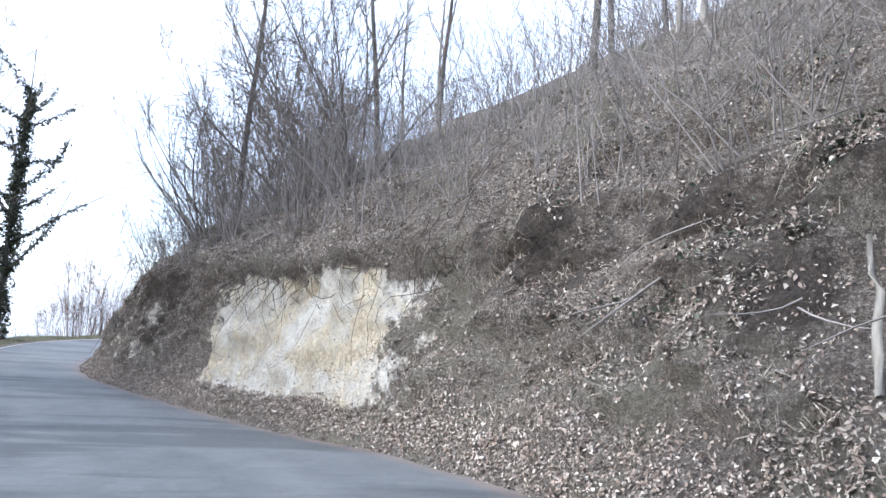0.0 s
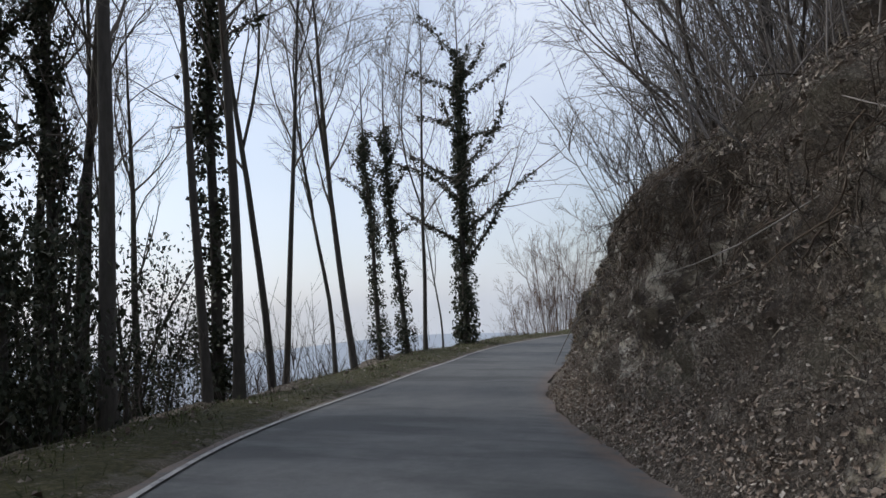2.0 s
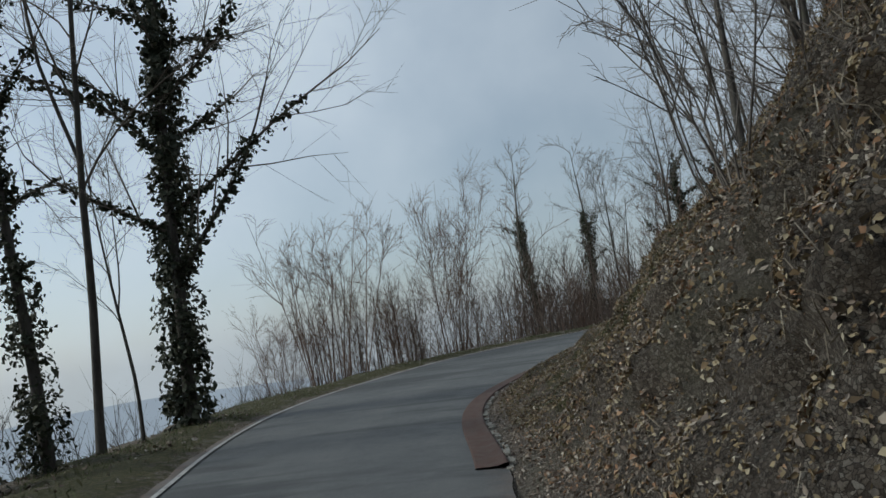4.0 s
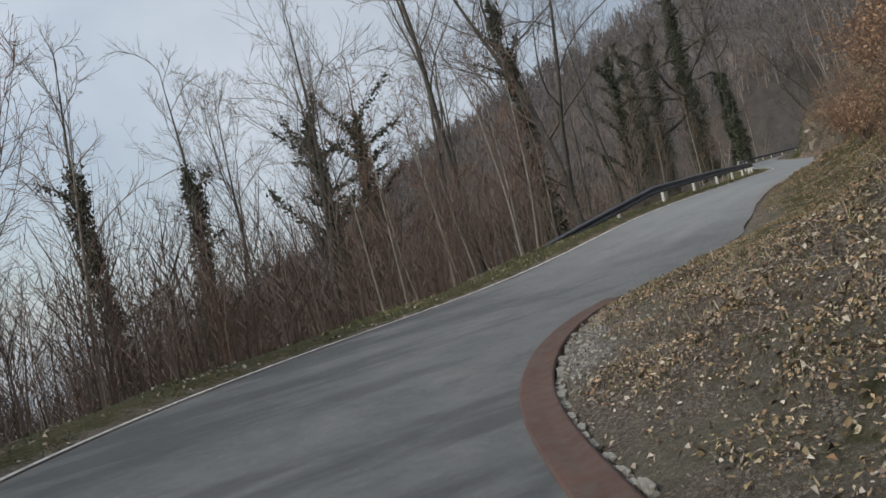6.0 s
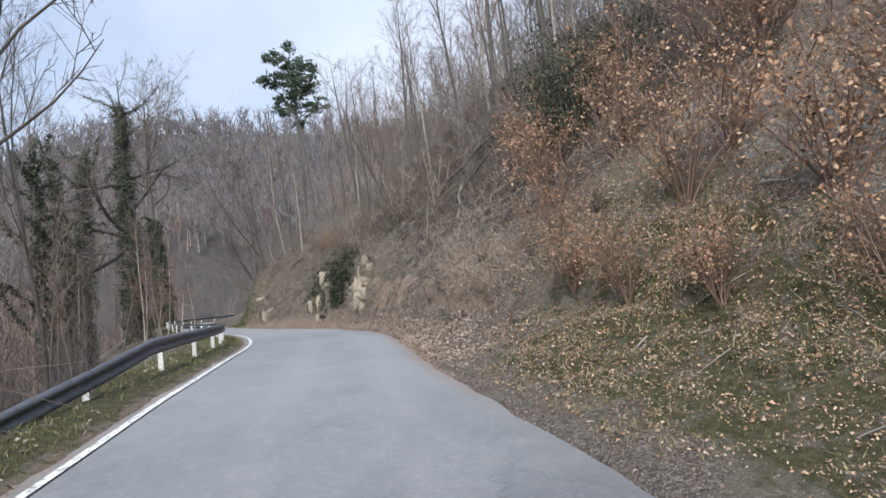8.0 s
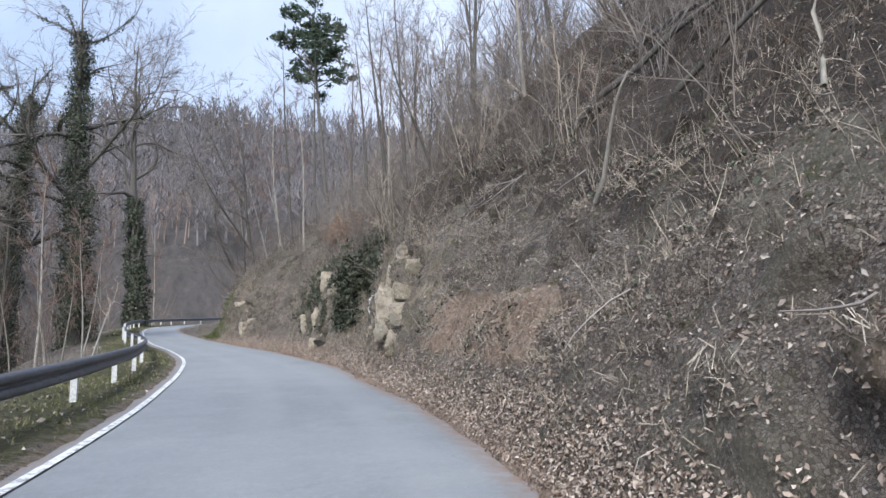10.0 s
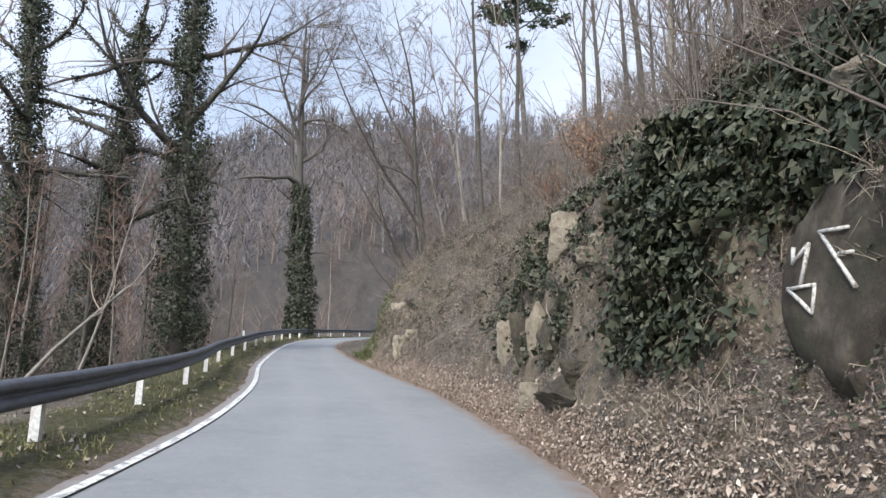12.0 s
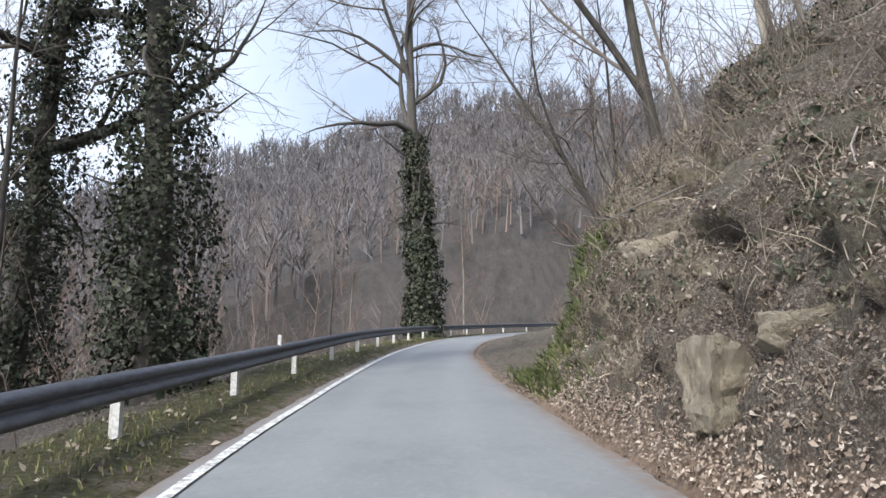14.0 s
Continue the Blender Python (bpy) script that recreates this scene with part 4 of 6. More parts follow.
# tall slender trees along the valley side
SLIM = [
    make_tree(15, 17, 0.13, 0.34, 13, 0.34, 6, 5, lift=0.09, lean=(0.02, 0.02), angle=(0.4, 0.8), wobble=0.018, forks=1, tw=0.007, sprays=2),
    make_tree(12, 16, 0.11, 0.4, 11, 0.36, 6, 5, lift=0.09, lean=(-0.02, 0.02), angle=(0.4, 0.8), wobble=0.02, forks=2, tw=0.007, sprays=2),
    make_tree(16, 18, 0.125, 0.3, 14, 0.32, 6, 5, lift=0.08, lean=(0.02, -0.02), angle=(0.45, 0.85), wobble=0.019, forks=1, tw=0.007, sprays=2),
    make_tree(14, 14, 0.09, 0.36, 12, 0.34, 6, 5, lift=0.1, angle=(0.4, 0.75), wobble=0.025, forks=1, tw=0.007, sprays=2),
]
IVIED = [
    make_tree(21, 15, 0.16, 0.2, 24, 0.46, 8, 5, lift=0.04, angle=(0.75, 1.15), label="leafless tree wrapped in dark ivy beside the road", ivy=0.85, ivy_wide=0.45, ivy_many=7500, ivy_limbs=True, tw=0.007, sprays=1),
    make_tree(22, 14, 0.13, 0.36, 15, 0.26, 5, 5, lift=0.1, angle=(0.45, 0.85), label="slim leafless tree with an ivy-covered trunk", ivy=0.75, ivy_wide=0.38, ivy_many=4600, ivy_size=0.085, ivy_limbs=True, tw=0.007, sprays=1),
    make_tree(23, 21, 0.36, 0.4, 13, 0.5, 6, 4, stout=0.9, lift=0.03, angle=(0.9, 1.4), crook=0.24, deep=3, stubs=10, label="tall oak thickly overgrown with ivy", ivy=0.9, ivy_wide=1.2, ivy_many=26000, ivy_size=0.085, ivy_limbs=True),
]
OAK = make_tree(31, 20, 0.36, 0.46, 12, 0.44, 6, 4, stout=0.75, lift=0.05, angle=(0.7, 1.3), wobble=0.025, crook=0.26, forks=5, stubs=16, deep=3, label="big leafless oak with an ivy-covered trunk", ivy=0.46, ivy_wide=0.75, ivy_many=13000, ivy_size=0.105)
SPREAD = make_tree(33, 12, 0.12, 0.14, 13, 0.46, 6, 4, lift=0.05, angle=(0.6, 1.15), wobble=0.05, crook=0.17, forks=2, deep=2, tw=0.007, sprays=1, label="leafless tree with wide spreading boughs on the bank")
BIRCH = [
    make_tree(41, 9, 0.06, 0.3, 13, 0.28, 5, 5, lift=0.1, angle=(0.4, 0.8), wobble=0.022, bark_m=BARK_PALE, twig_m=TWIG_RED, label="slender pale-barked young birch on the slope"),
    make_tree(42, 8, 0.05, 0.25, 13, 0.3, 5, 5, lift=0.09, angle=(0.4, 0.8), wobble=0.025, bark_m=BARK_PALE, twig_m=TWIG_RED, lean=(0.08, 0.03), label="slender pale-barked young birch on the slope"),
]
WOOD = [
    make_tree(51, 15, 0.14, 0.3, 12, 0.36, 6, 4, tw=0.008, lift=0.09, angle=(0.4, 0.8), wobble=0.019, label="leafless forest tree on the valley side"),
    make_tree(52, 13, 0.12, 0.26, 12, 0.38, 6, 4, tw=0.008, lift=0.08, angle=(0.4, 0.85), wobble=0.022, twig_m=TWIG_BROWN, label="leafless forest tree on the valley side"),
    make_tree(53, 16, 0.16, 0.34, 10, 0.38, 6, 4, tw=0.008, lift=0.08, angle=(0.45, 0.85), wobble=0.019, lean=(0.05, 0), forks=1, label="leafless forest tree on the valley side"),
    make_tree(54, 12, 0.1, 0.26, 12, 0.36, 6, 4, tw=0.008, lift=0.1, angle=(0.4, 0.8), wobble=0.025, bark_m=BARK_PALE, twig_m=TWIG_RED, label="leafless pale-stemmed tree on the valley side"),
]
CLUMP = [
    make_clump(61, 6.5, 15, 2.6, TWIG_RED, "tall many-stemmed leafless bush behind the verge", 5, 4, 0.026, 8, (1.0, 0.22), 0.005, 0.03),
    make_clump(62, 7.5, 11, 2.0, TWIG_RED, "many-stemmed reddish leafless willow bush behind the verge", 5, 4, 0.026, 8, (0.5, 0.26), 0.005, 0.03),
]
SHRUB = [
    make_clump(71, 2.6, 9, 1.6, TWIG_PALE, "leafless shrub of thin pale stems on the bank", 4, 3, 0.012, 7, bend=0.11, tw=0.004),
    make_clump(72, 3.4, 8, 1.3, TWIG_GREY, "leafless hazel shrub on the bank", 4, 4, 0.018, 8, bend=0.1, tw=0.0045),
    make_clump(73, 1.8, 10, 1.8, TWIG_RED, "low tangle of reddish twigs on the bank", 3, 3, 0.009, 9, bend=0.16, tw=0.004),
    make_clump(74, 6.5, 9, 3.4, TWIG_GREY, "tall leafless hazel bush on the bank's edge", 5, 4, 0.034, 8, (0.5, 0.5), 0.005, 0.09),
    make_clump(75, 3.6, 12, 2.2, TWIG_HAZE, "leafless thicket of thin grey stems on the bank", 5, 4, 0.014, 8, bend=0.12, tw=0.0042),
]


def make_thicket(seed, high):
    """An evergreen bush: stems hidden under ragged tufts of dark leaves."""
    rng = np.random.default_rng(seed)
    wood, c, nrm = Tubes(), [], []
    for k in range(9):
        a = rng.uniform(0, 6.28)
        p, r = limb(rng, (math.cos(a) * 0.4, math.sin(a) * 0.4, -0.3), (math.cos(a) * 0.3, math.sin(a) * 0.3, 1), high * rng.uniform(0.55, 1.05), 0.04, 0.008, 8, 0.07, 0.03)
        wood.add(p, r, 4)
        for j in range(26):
            o, d = along(p, 0.1 + 0.89 * rng.random())
            o = o + rng.normal(0, 0.3, 3)
            tuft = rng.normal(0, 0.13, (34, 3)) * [1, 1, 0.8]
            c.extend(o + tuft)
            nrm.extend(tuft + [0, 0, 0.15])
    bush = new("evergreen_bush")
    part("stem", wood.data("stem", BARK_GREY), bush)
    part("foliage", leaf_mesh("foliage", np.array(c), np.array(nrm), 0.042, IVY, rng, 0.5, 1.2), bush, "dark evergreen leaves")
    return tagged(bush, "dark evergreen bush among the trees below the verge", "bush")


THICKET = [make_thicket(76, 4.2), make_thicket(77, 3.0)]
for ob in (*SLIM, *IVIED, OAK, SPREAD, *BIRCH, *WOOD, *CLUMP, *SHRUB, *THICKET):
    ob.matrix_basis = Matrix.Translation((0, 0, -400))
spare = [*SLIM, *IVIED, OAK, SPREAD, *BIRCH, *WOOD, *CLUMP, *SHRUB, *THICKET]


def put(kind, x, y, turn=0.0, size=1.0, tall=1.0, lean=(0.0, 0.0), group="", sink=0.0):
    """Stands a copy of a thing on the ground."""
    m = stand(kind, x, y, turn, size, tall, lean=lean, sink=sink)
    return tagged(copy_thing(kind, m), group=group)


ROW = "trees along the valley side of the road"
for (x, y), kind, turn, size, lean in (
        ((-2.47, -11.02), SLIM[0], 0.4, 1.15, (-0.02, 0.0)), ((-3.52, -10.07), SLIM[1], 2.2, 1.05, (0.03, 0)), ((-3.99, -7.03), SLIM[2], 1.2, 1.1, (-0.02, 0)),
        ((-4.66, -8.17), IVIED[1], 3.0, 0.8, (0, 0)), ((-5.98, -6.46), IVIED[1], 1.0, 0.85, (0, 0)), ((-5.51, -3.52), SLIM[1], 0.3, 1.0, (-0.09, 0)),
        ((-4.94, -3.23), SLIM[0], 2.9, 0.95, (0.02, 0)), ((-6.37, -2.38), IVIED[1], 4.0, 1.1, (-0.03, 0)), ((-6.84, 0), SLIM[3], 0.9, 1.15, (-0.02, 0)),
        ((-7.41, 1.14), SLIM[1], 5.0, 0.85, (0.03, 0)), ((-8.26, 5.7), SLIM[2], 4.1, 0.95, (-0.11, 0)), ((-8.36, 4.75), SLIM[3], 2.2, 0.9, (-0.06, 0)),
        ((-7.98, 6.93), IVIED[1], 0.5, 0.78, (-0.03, 0)), ((-7.6, 8.07), IVIED[1], 2.5, 0.8, (-0.05, 0)), ((-7.98, 10.07), SLIM[3], 3.3, 1.0, (-0.03, 0)),
        ((-7.22, 12.25), IVIED[0], 5.4, 0.95, (-0.01, 0)), ((-8.17, 11.97), SLIM[3], 1.4, 0.5, (0.0, 0)), ((-5.32, -5.61), SLIM[3], 2.0, 0.45, (0, 0)),
        ((-7.5, -9.03), SLIM[1], 0.2, 1.0, (0, 0)), ((-5.7, -12.35), SLIM[2], 2.0, 0.95, (0, 0)), ((-9.03, -3.8), SLIM[0], 5.1, 0.85, (0, 0)),
        ((1.52, 37.24), IVIED[1], 1.1, 1.0, (-0.03, 0)), ((4.37, 39.52), IVIED[1], 3.4, 1.07, (0, 0)), ((6.08, 38.48), SLIM[1], 1.0, 0.8, (0.02, 0)),
        ((11.4, 41.8), IVIED[0], 2.1, 1.0, (-0.03, 0)), ((13.59, 43.13), IVIED[0], 0.4, 1.05, (0, 0)), ((19.57, 37.81), IVIED[1], 5.2, 1.15, (-0.06, 0.03)),
        ((8.55, 37.05), SLIM[3], 2.2, 0.8, (0, 0)), ((16.62, 40.38), SLIM[0], 4.2, 0.8, (-0.04, 0)), ((23.27, 42.27), SLIM[2], 1.5, 0.9, (0.02, 0)),
        ((26.6, 40.38), SLIM[3], 0.6, 0.95, (-0.03, 0)), ((58.23, 58.33), IVIED[2], 0.7, 1.0, (0, 0)), ((57.19, 62.7), IVIED[2], 3.2, 0.92, (0.02, 0)),
        ((51.77, 59.38), IVIED[2], 5.2, 0.85, (-0.02, 0)), ((44.65, 55.1), IVIED[0], 1.9, 1.2, (0, 0)), ((84.55, 72.39), OAK, 0.8, 1.4, (0, 0))):
    put(kind, x, y, turn, size, lean=lean, group=ROW)
put(WOOD[2], 14.3, 36.6, 1.2, 1.1, lean=(-0.08, 0.02), group=ROW)
put(SPREAD, 18.8, 35.4, 3.0, 1.35, lean=(-0.1, 0.0), group=ROW)
put(CLUMP[0], *(-6.65, 22.42), 0.3, 0.98)
put(CLUMP[0], *(-8.84, 24.51), 2.3, 0.7)
put(CLUMP[1], *(-2.75, 26.98), 0.9, 1.0)
put(CLUMP[1], *(-4.94, 26.12), 2.9, 0.55)
put(CLUMP[0], *(2.85, 32.77), 4.0, 0.6)
rng = np.random.default_rng(5)
for x, y in ((7.69, 31.16), (10.36, 32.3), (10.83, 32.11), (13.49, 33.06), (12.25, 31.54), (13.11, 31.73), (14.15, 34.2), (9.12, 32.87), (15.67, 33.63), (6.65, 30.59), (17.57, 35.53), (11.59, 34.67)):
    put(BIRCH[int(rng.integers(2))], x, y, rng.uniform(0, 6.28), rng.uniform(0.6, 1.0), lean=(rng.uniform(-0.12, 0.04), rng.uniform(-0.03, 0.08)), group="young birches")
put(BIRCH[1], *(45.98, 48.35), 0.5, 0.75, lean=(0.35, 0.1), group="young birches")
put(BIRCH[0], *(42.94, 47.78), 2.5, 0.9, lean=(0.1, 0.05), group="young birches")

# woods on the valley side
count = 0
while count < 100:
    s, d = rng.uniform(*[79.8, 214.7]), -rng.uniform(7.5, 42)
    i = int(s / STEP)
    if i >= len(SS) or d > EDGE_L[i] - 3.2:
        continue
    p = spot(s, d)
    j, dd = nearest(p.x, p.y)
    if dd > EDGE_L[j] - 3.0 or (p.x < 8 and p.y < 36):
        continue
    put(WOOD[int(rng.integers(4))], p.x, p.y, rng.uniform(0, 6.28), rng.uniform(0.6, 1.05), rng.uniform(0.9, 1.15), lean=(rng.uniform(-0.06, 0.06), rng.uniform(-0.06, 0.06)), group="woods below the road")
    count += 1
for k in range(44):
    s, d = rng.uniform(*[34.2, 58]), -rng.uniform(8, 24)
    p = spot(s, d)
    put((WOOD[0], WOOD[1], WOOD[2], IVIED[1] if k % 2 else WOOD[0])[int(rng.integers(4))], p.x, p.y, rng.uniform(0, 6.28), rng.uniform(0.65, 0.95), group="woods below the road")
for k in range(9):
    s, d = rng.uniform(*[58.9, 87.4]), -rng.uniform(13, 30)
    p = spot(s, d)
    put((SHRUB[1], SHRUB[1], WOOD[3])[int(rng.integers(3))], p.x, p.y, rng.uniform(0, 6.28), rng.uniform(0.6, 1.1), group="scrub below the road")

for k in range(9):
    s, d = rng.uniform(*[32.3, 55.1]), -rng.uniform(7.5, 13)
    p = spot(s, d)
    put((SLIM[3], SLIM[1], SLIM[0])[k % 3], p.x, p.y, rng.uniform(0, 6.28), rng.uniform(0.75, 1.0), lean=(rng.uniform(-0.08, 0.05), 0), group=ROW)
for k in range(28):
    s, d = rng.uniform(31, 47) if k < 23 else rng.uniform(47, 56), -rng.uniform(6.0, 14)
    p = spot(s, d)
    put(THICKET[k % 2], p.x, p.y, rng.uniform(0, 6.28), rng.uniform(0.9, 1.5), rng.uniform(1.0, 1.7), group="evergreen bushes below the verge")
for x, y, size in ((23.4, 23.9, 0.9), (24.4, 24.0, 0.8), (25.6, 23.9, 0.9), (26.9, 24.1, 0.7), (24.9, 23.0, 1.1)):
    put(THICKET[1], x, y, x, size, group="evergreen bushes on the bank")
# trees on the spur inside the bend
for k in range(13):
    s = rng.uniform(*[60.8, 79.8])
    i = int(s / STEP)
    d = rng.uniform(NODES_D[i, 3] + 0.5, NODES_D[i, 5] - 0.3)
    p = spot(s, d)
    put((SPREAD, WOOD[0], SHRUB[3], WOOD[2])[k % 4], p.x, p.y, rng.uniform(0, 6.28), rng.uniform(0.5, 0.8), lean=(rng.uniform(-0.15, 0.05), rng.uniform(-0.05, 0.1)), group="trees on the spur")

# trees and scrub on the uphill bank
for k in range(76):
    s = rng.choice([rng.uniform(*[24.7, 58.9]), rng.uniform(*[98, 142.5]), rng.uniform(*[98, 142.5]), rng.uniform(*[98, 142.5])])
    i = int(s / STEP)
    d = rng.uniform(NODES_D[i, 3] + 0.6, NODES_D[i, 5] - 0.5)
    p = spot(s, d)
    put((WOOD[0], WOOD[2], WOOD[3], WOOD[1])[int(rng.integers(4))], p.x, p.y, rng.uniform(0, 6.28), rng.uniform(0.6, 0.95), lean=(rng.uniform(-0.1, 0.05), rng.uniform(-0.05, 0.08)), group="trees on the bank")
for k in range(84):
    s = rng.choice([rng.uniform(*[22.8, 60.8]), rng.uniform(*[22.8, 60.8]), rng.uniform(*[83.6, 98.8]), rng.uniform(*[95, 152]), rng.uniform(*[142.5, 190])])
    i = int(s / STEP)
    lo = 2 if s < 62 or s > 105 else 4
    d = NODES_D[i, lo] + (NODES_D[i, 5] - NODES_D[i, lo]) * rng.random() ** 1.5
    p = spot(s, d)
    kind = SHRUB[int(rng.choice([0, 1, 2, 4]))]
    put(kind, p.x, p.y, rng.uniform(0, 6.28), rng.uniform(0.45, 0.95), lean=(rng.uniform(-0.15, 0.05), rng.uniform(-0.1, 0.1)), group="shrubs on the bank")
for s, d, size in ((47.5, 4.4, 1.0), (48.5, 5.4, 1.15), (50.5, 3.8, 0.9), (51.5, 5.2, 1.2), (53.0, 4.0, 1.0), (54.5, 5.5, 1.2), (46.5, 5.5, 1.1), (56.5, 4.6, 1.0), (58.5, 5.4, 1.1), (61.0, 6.6, 1.1), (63.5, 7.5, 1.0), (49.5, 7.0, 1.3), (52.5, 7.5, 1.3)):
    p = spot(s * 0.95, d * 0.95)
    put(SHRUB[3], p.x, p.y, s * 1.7, size * 0.85, lean=(-0.16, 0.02), group="hazels over the road")
for k in range(26):
    s = rng.uniform(97, 142)
    i = int(s / STEP)
    p = spot(s, rng.uniform(NODES_D[i, 3] + 0.3, NODES_D[i, 4] + 2.0))
    put(SHRUB[3 if k % 3 == 0 else 4], p.x, p.y, rng.uniform(0, 6.28), rng.uniform(0.6, 1.0), lean=(rng.uniform(-0.2, 0.1), rng.uniform(-0.05, 0.15)), group="shrubs on the bank")
put(SPREAD, *(63.17, 49.59), 1.0, 1.0, lean=(-0.35, 0.12), group="trees on the bank")
put(SPREAD, *(68.4, 52.25), 2.6, 0.9, lean=(-0.25, 0.15), group="trees on the bank")
for x, y, turn, size, lean in ((61.0, 46.5, 0.4, 1.0, (-0.1, 0.05)), (63.8, 49.0, 2.0, 0.85, (-0.35, 0.1)), (65.2, 49.8, 4.4, 1.15, (0.05, 0.1)), (68.4, 52.0, 1.1, 1.1, (-0.15, 0.2)), (70.5, 53.5, 3.2, 0.9, (0.1, 0.0)), (75.0, 56.5, 5.0, 1.2, (-0.2, 0.1))):
    put(BIRCH[int(turn) % 2], x * 0.95, y * 0.95, turn, size, lean=lean, group="trees on the bank")
put(SPREAD, *(47.5, 34.67), 4.0, 0.55, lean=(-0.25, 0.2), group="trees on the bank")
for k in range(11):
    s = rng.uniform(*[98.8, 133])
    i = int(s / STEP)
    p = spot(s, EDGE_L[i] - rng.uniform(1.9, 4.5))
    put(BIRCH[k % 2], p.x, p.y, rng.uniform(0, 6.28), rng.uniform(0.3, 0.6), lean=(rng.uniform(-0.2, 0.25), rng.uniform(-0.15, 0.15)), group="young birches")


# pine
def make_pine(seed, high):
    rng = np.random.default_rng(seed)
    wood, c, nrm = Tubes(), [], []
    p, r = limb(rng, (0, 0, -0.5), (0, 0, 1), high, 0.2, 0.04, 12, 0.03, 0.08)
    wood.add(p, r, 8)
    for k in range(34):
        t = 0.68 + 0.31 * (k / 34)
        q, d = along(p, min(t, 0.99))
        a = k * 2.4
        lp, lr = limb(rng, q, (math.cos(a), math.sin(a), 0.3), 3.3 * (1.3 - t) * rng.uniform(0.7, 1.9) + 0.7, 0.05, 0.01, 5, 0.16, 0.05)
        wood.add(lp, lr, 4)
        for j in range(8):
            o, _ = along(lp, 0.3 + 0.69 * rng.random())
            puff = rng.normal(0, 0.19, (24, 3)) * [1, 1, 0.45]
            c.extend(o + puff + rng.normal(0, 0.2, 3))
            nrm.extend(puff + [0, 0, 0.1])
    tree = new("pine")
    part("trunk", wood.data("trunk", BARK_GREY), tree)
    part("crown", leaf_mesh("crown", np.array(c), np.array(nrm), 0.11, NEEDLE, rng, 0.6, 2.6), tree, "dark green needle tufts")
    return tagged(tree, "tall dark pine above the bank", "tree")


PINE = make_pine(81, 19)
PINE.matrix_basis = stand(PINE, *(77.9, 49.88), 0.3, 1.24)
for x, y, size in ((8.5, 50.0, 0.45), (2.5, 48.0, 0.38)):
    copy_thing(PINE, stand(PINE, x, y, x, size))


# russet-leaved beech scrub above the lay-by
def make_russet(seed, high):
    rng = np.random.default_rng(seed)
    wood, tips = Tubes(), []
    for k in range(9):
        a = rng.uniform(0, 6.28)
        p, r = limb(rng, (0, 0, -0.2), (math.cos(a) * 0.4, math.sin(a) * 0.4, 1), high * rng.uniform(0.6, 1), 0.025, 0.005, 7, 0.08, 0.03)
        wood.add(p, r, 4)
        fine(rng, wood, p, 0.02, 9, high * 0.3, 4, 0.05, tips)
    bush = new("beech_bush")
    part("stem", wood.data("stem", TWIG_RED), bush)
    tips = tips + tips
    pick = np.array(tips)[rng.permutation(len(tips))[:int(len(tips) * 0.75)]]
    part("foliage", leaf_mesh("foliage", pick + rng.normal(0, 0.08, pick.shape), rng.normal(0, 1, pick.shape), 0.045, RUSSET, rng, 0.6, 1.4), bush, "withered russet leaves")
    return tagged(bush, "young beech bush holding withered russet leaves", "bush")


RUSS = [make_russet(91, 3.2), make_russet(92, 2.4)]
for k, (s, d, size) in enumerate(((101.5, 4.6, 0.8), (104, 5.0, 0.9), (88, 7.6, 1.0), (90.5, 7.4, 1.2), (93, 6.9, 1.1), (95.5, 6.4, 1.1), (98, 5.5, 1.0), (88, 9.0, 1.0), (90.5, 8.6, 1.1), (93, 8.0, 1.0), (95.5, 7.4, 1.1), (98, 6.4, 1.0), (100.5, 5.6, 1.0), (92, 10.5, 1.2), (96, 9.5, 1.2), (99.5, 8.2, 1.2), (103, 6.6, 1.0), (86, 10.2, 1.0), (89, 11.5, 1.1), (94, 11.5, 1.2), (102, 8.6, 1.1), (105, 7.5, 1.0), (94, 5.6, 0.8), (96, 4.8, 0.7), (97.5, 4.2, 0.65), (99, 3.9, 0.6), (92, 6.0, 0.8), (90, 6.6, 0.8), (100.3, 4.2, 0.6), (135, 5.2, 0.9), (136.2, 6.2, 0.8), (141, 6.5, 0.7))):
    p = spot(s * 0.95, d * 0.95)
    ob = RUSS[k % 2]
    m = stand(ob, p.x, p.y, k * 1.3, size, lean=(-0.1, 0.05))
    if k < 2:
        ob.matrix_basis = m
        tagged(ob, group="russet bushes")
    else:
        tagged(copy_thing(ob, m), group="russet bushes")

# the wooded hill beyond the valley and the woods further off: too many trees to count
def far_tree(rng, tv, base, h, az, w, limb_w, twig_w, limbs):
    """A far bare tree: a trunk that thins out into an egg-shaped crown of rising boughs."""
    top = base + np.array([rng.normal(0, 0.05) * h, rng.normal(0, 0.05) * h, h * 0.74])
    side = np.array([math.cos(az), -math.sin(az), 0])
    tv += [base - side * w, base + side * w, top]
    lo, broad = rng.uniform(0.22, 0.45), rng.uniform(0.15, 0.27) * h
    for k in range(limbs):
        t = lo + (0.98 - lo) * (k + rng.random()) / limbs
        q = base + (top - base) * t
        a = rng.uniform(0, 6.28)
        f = (t - lo) / (1 - lo)
        e = q + np.array([math.cos(a), math.sin(a), 0]) * broad * (1.15 - 0.75 * f) + np.array([0, 0, rng.uniform(0.14, 0.27) * h])
        tv += [q - limb_w * side, q + limb_w * side, e]
        for j in range(3):
            q2 = q + (e - q) * rng.uniform(0.35, 1.0)
            ww = twig_w * (side if rng.random() < 0.7 else np.array([0, 0, 1.0]))
            tv += [q2 - ww, q2 + ww, q2 + rng.normal(0, 0.055, 3) * h + [0, 0, 0.07 * h]]


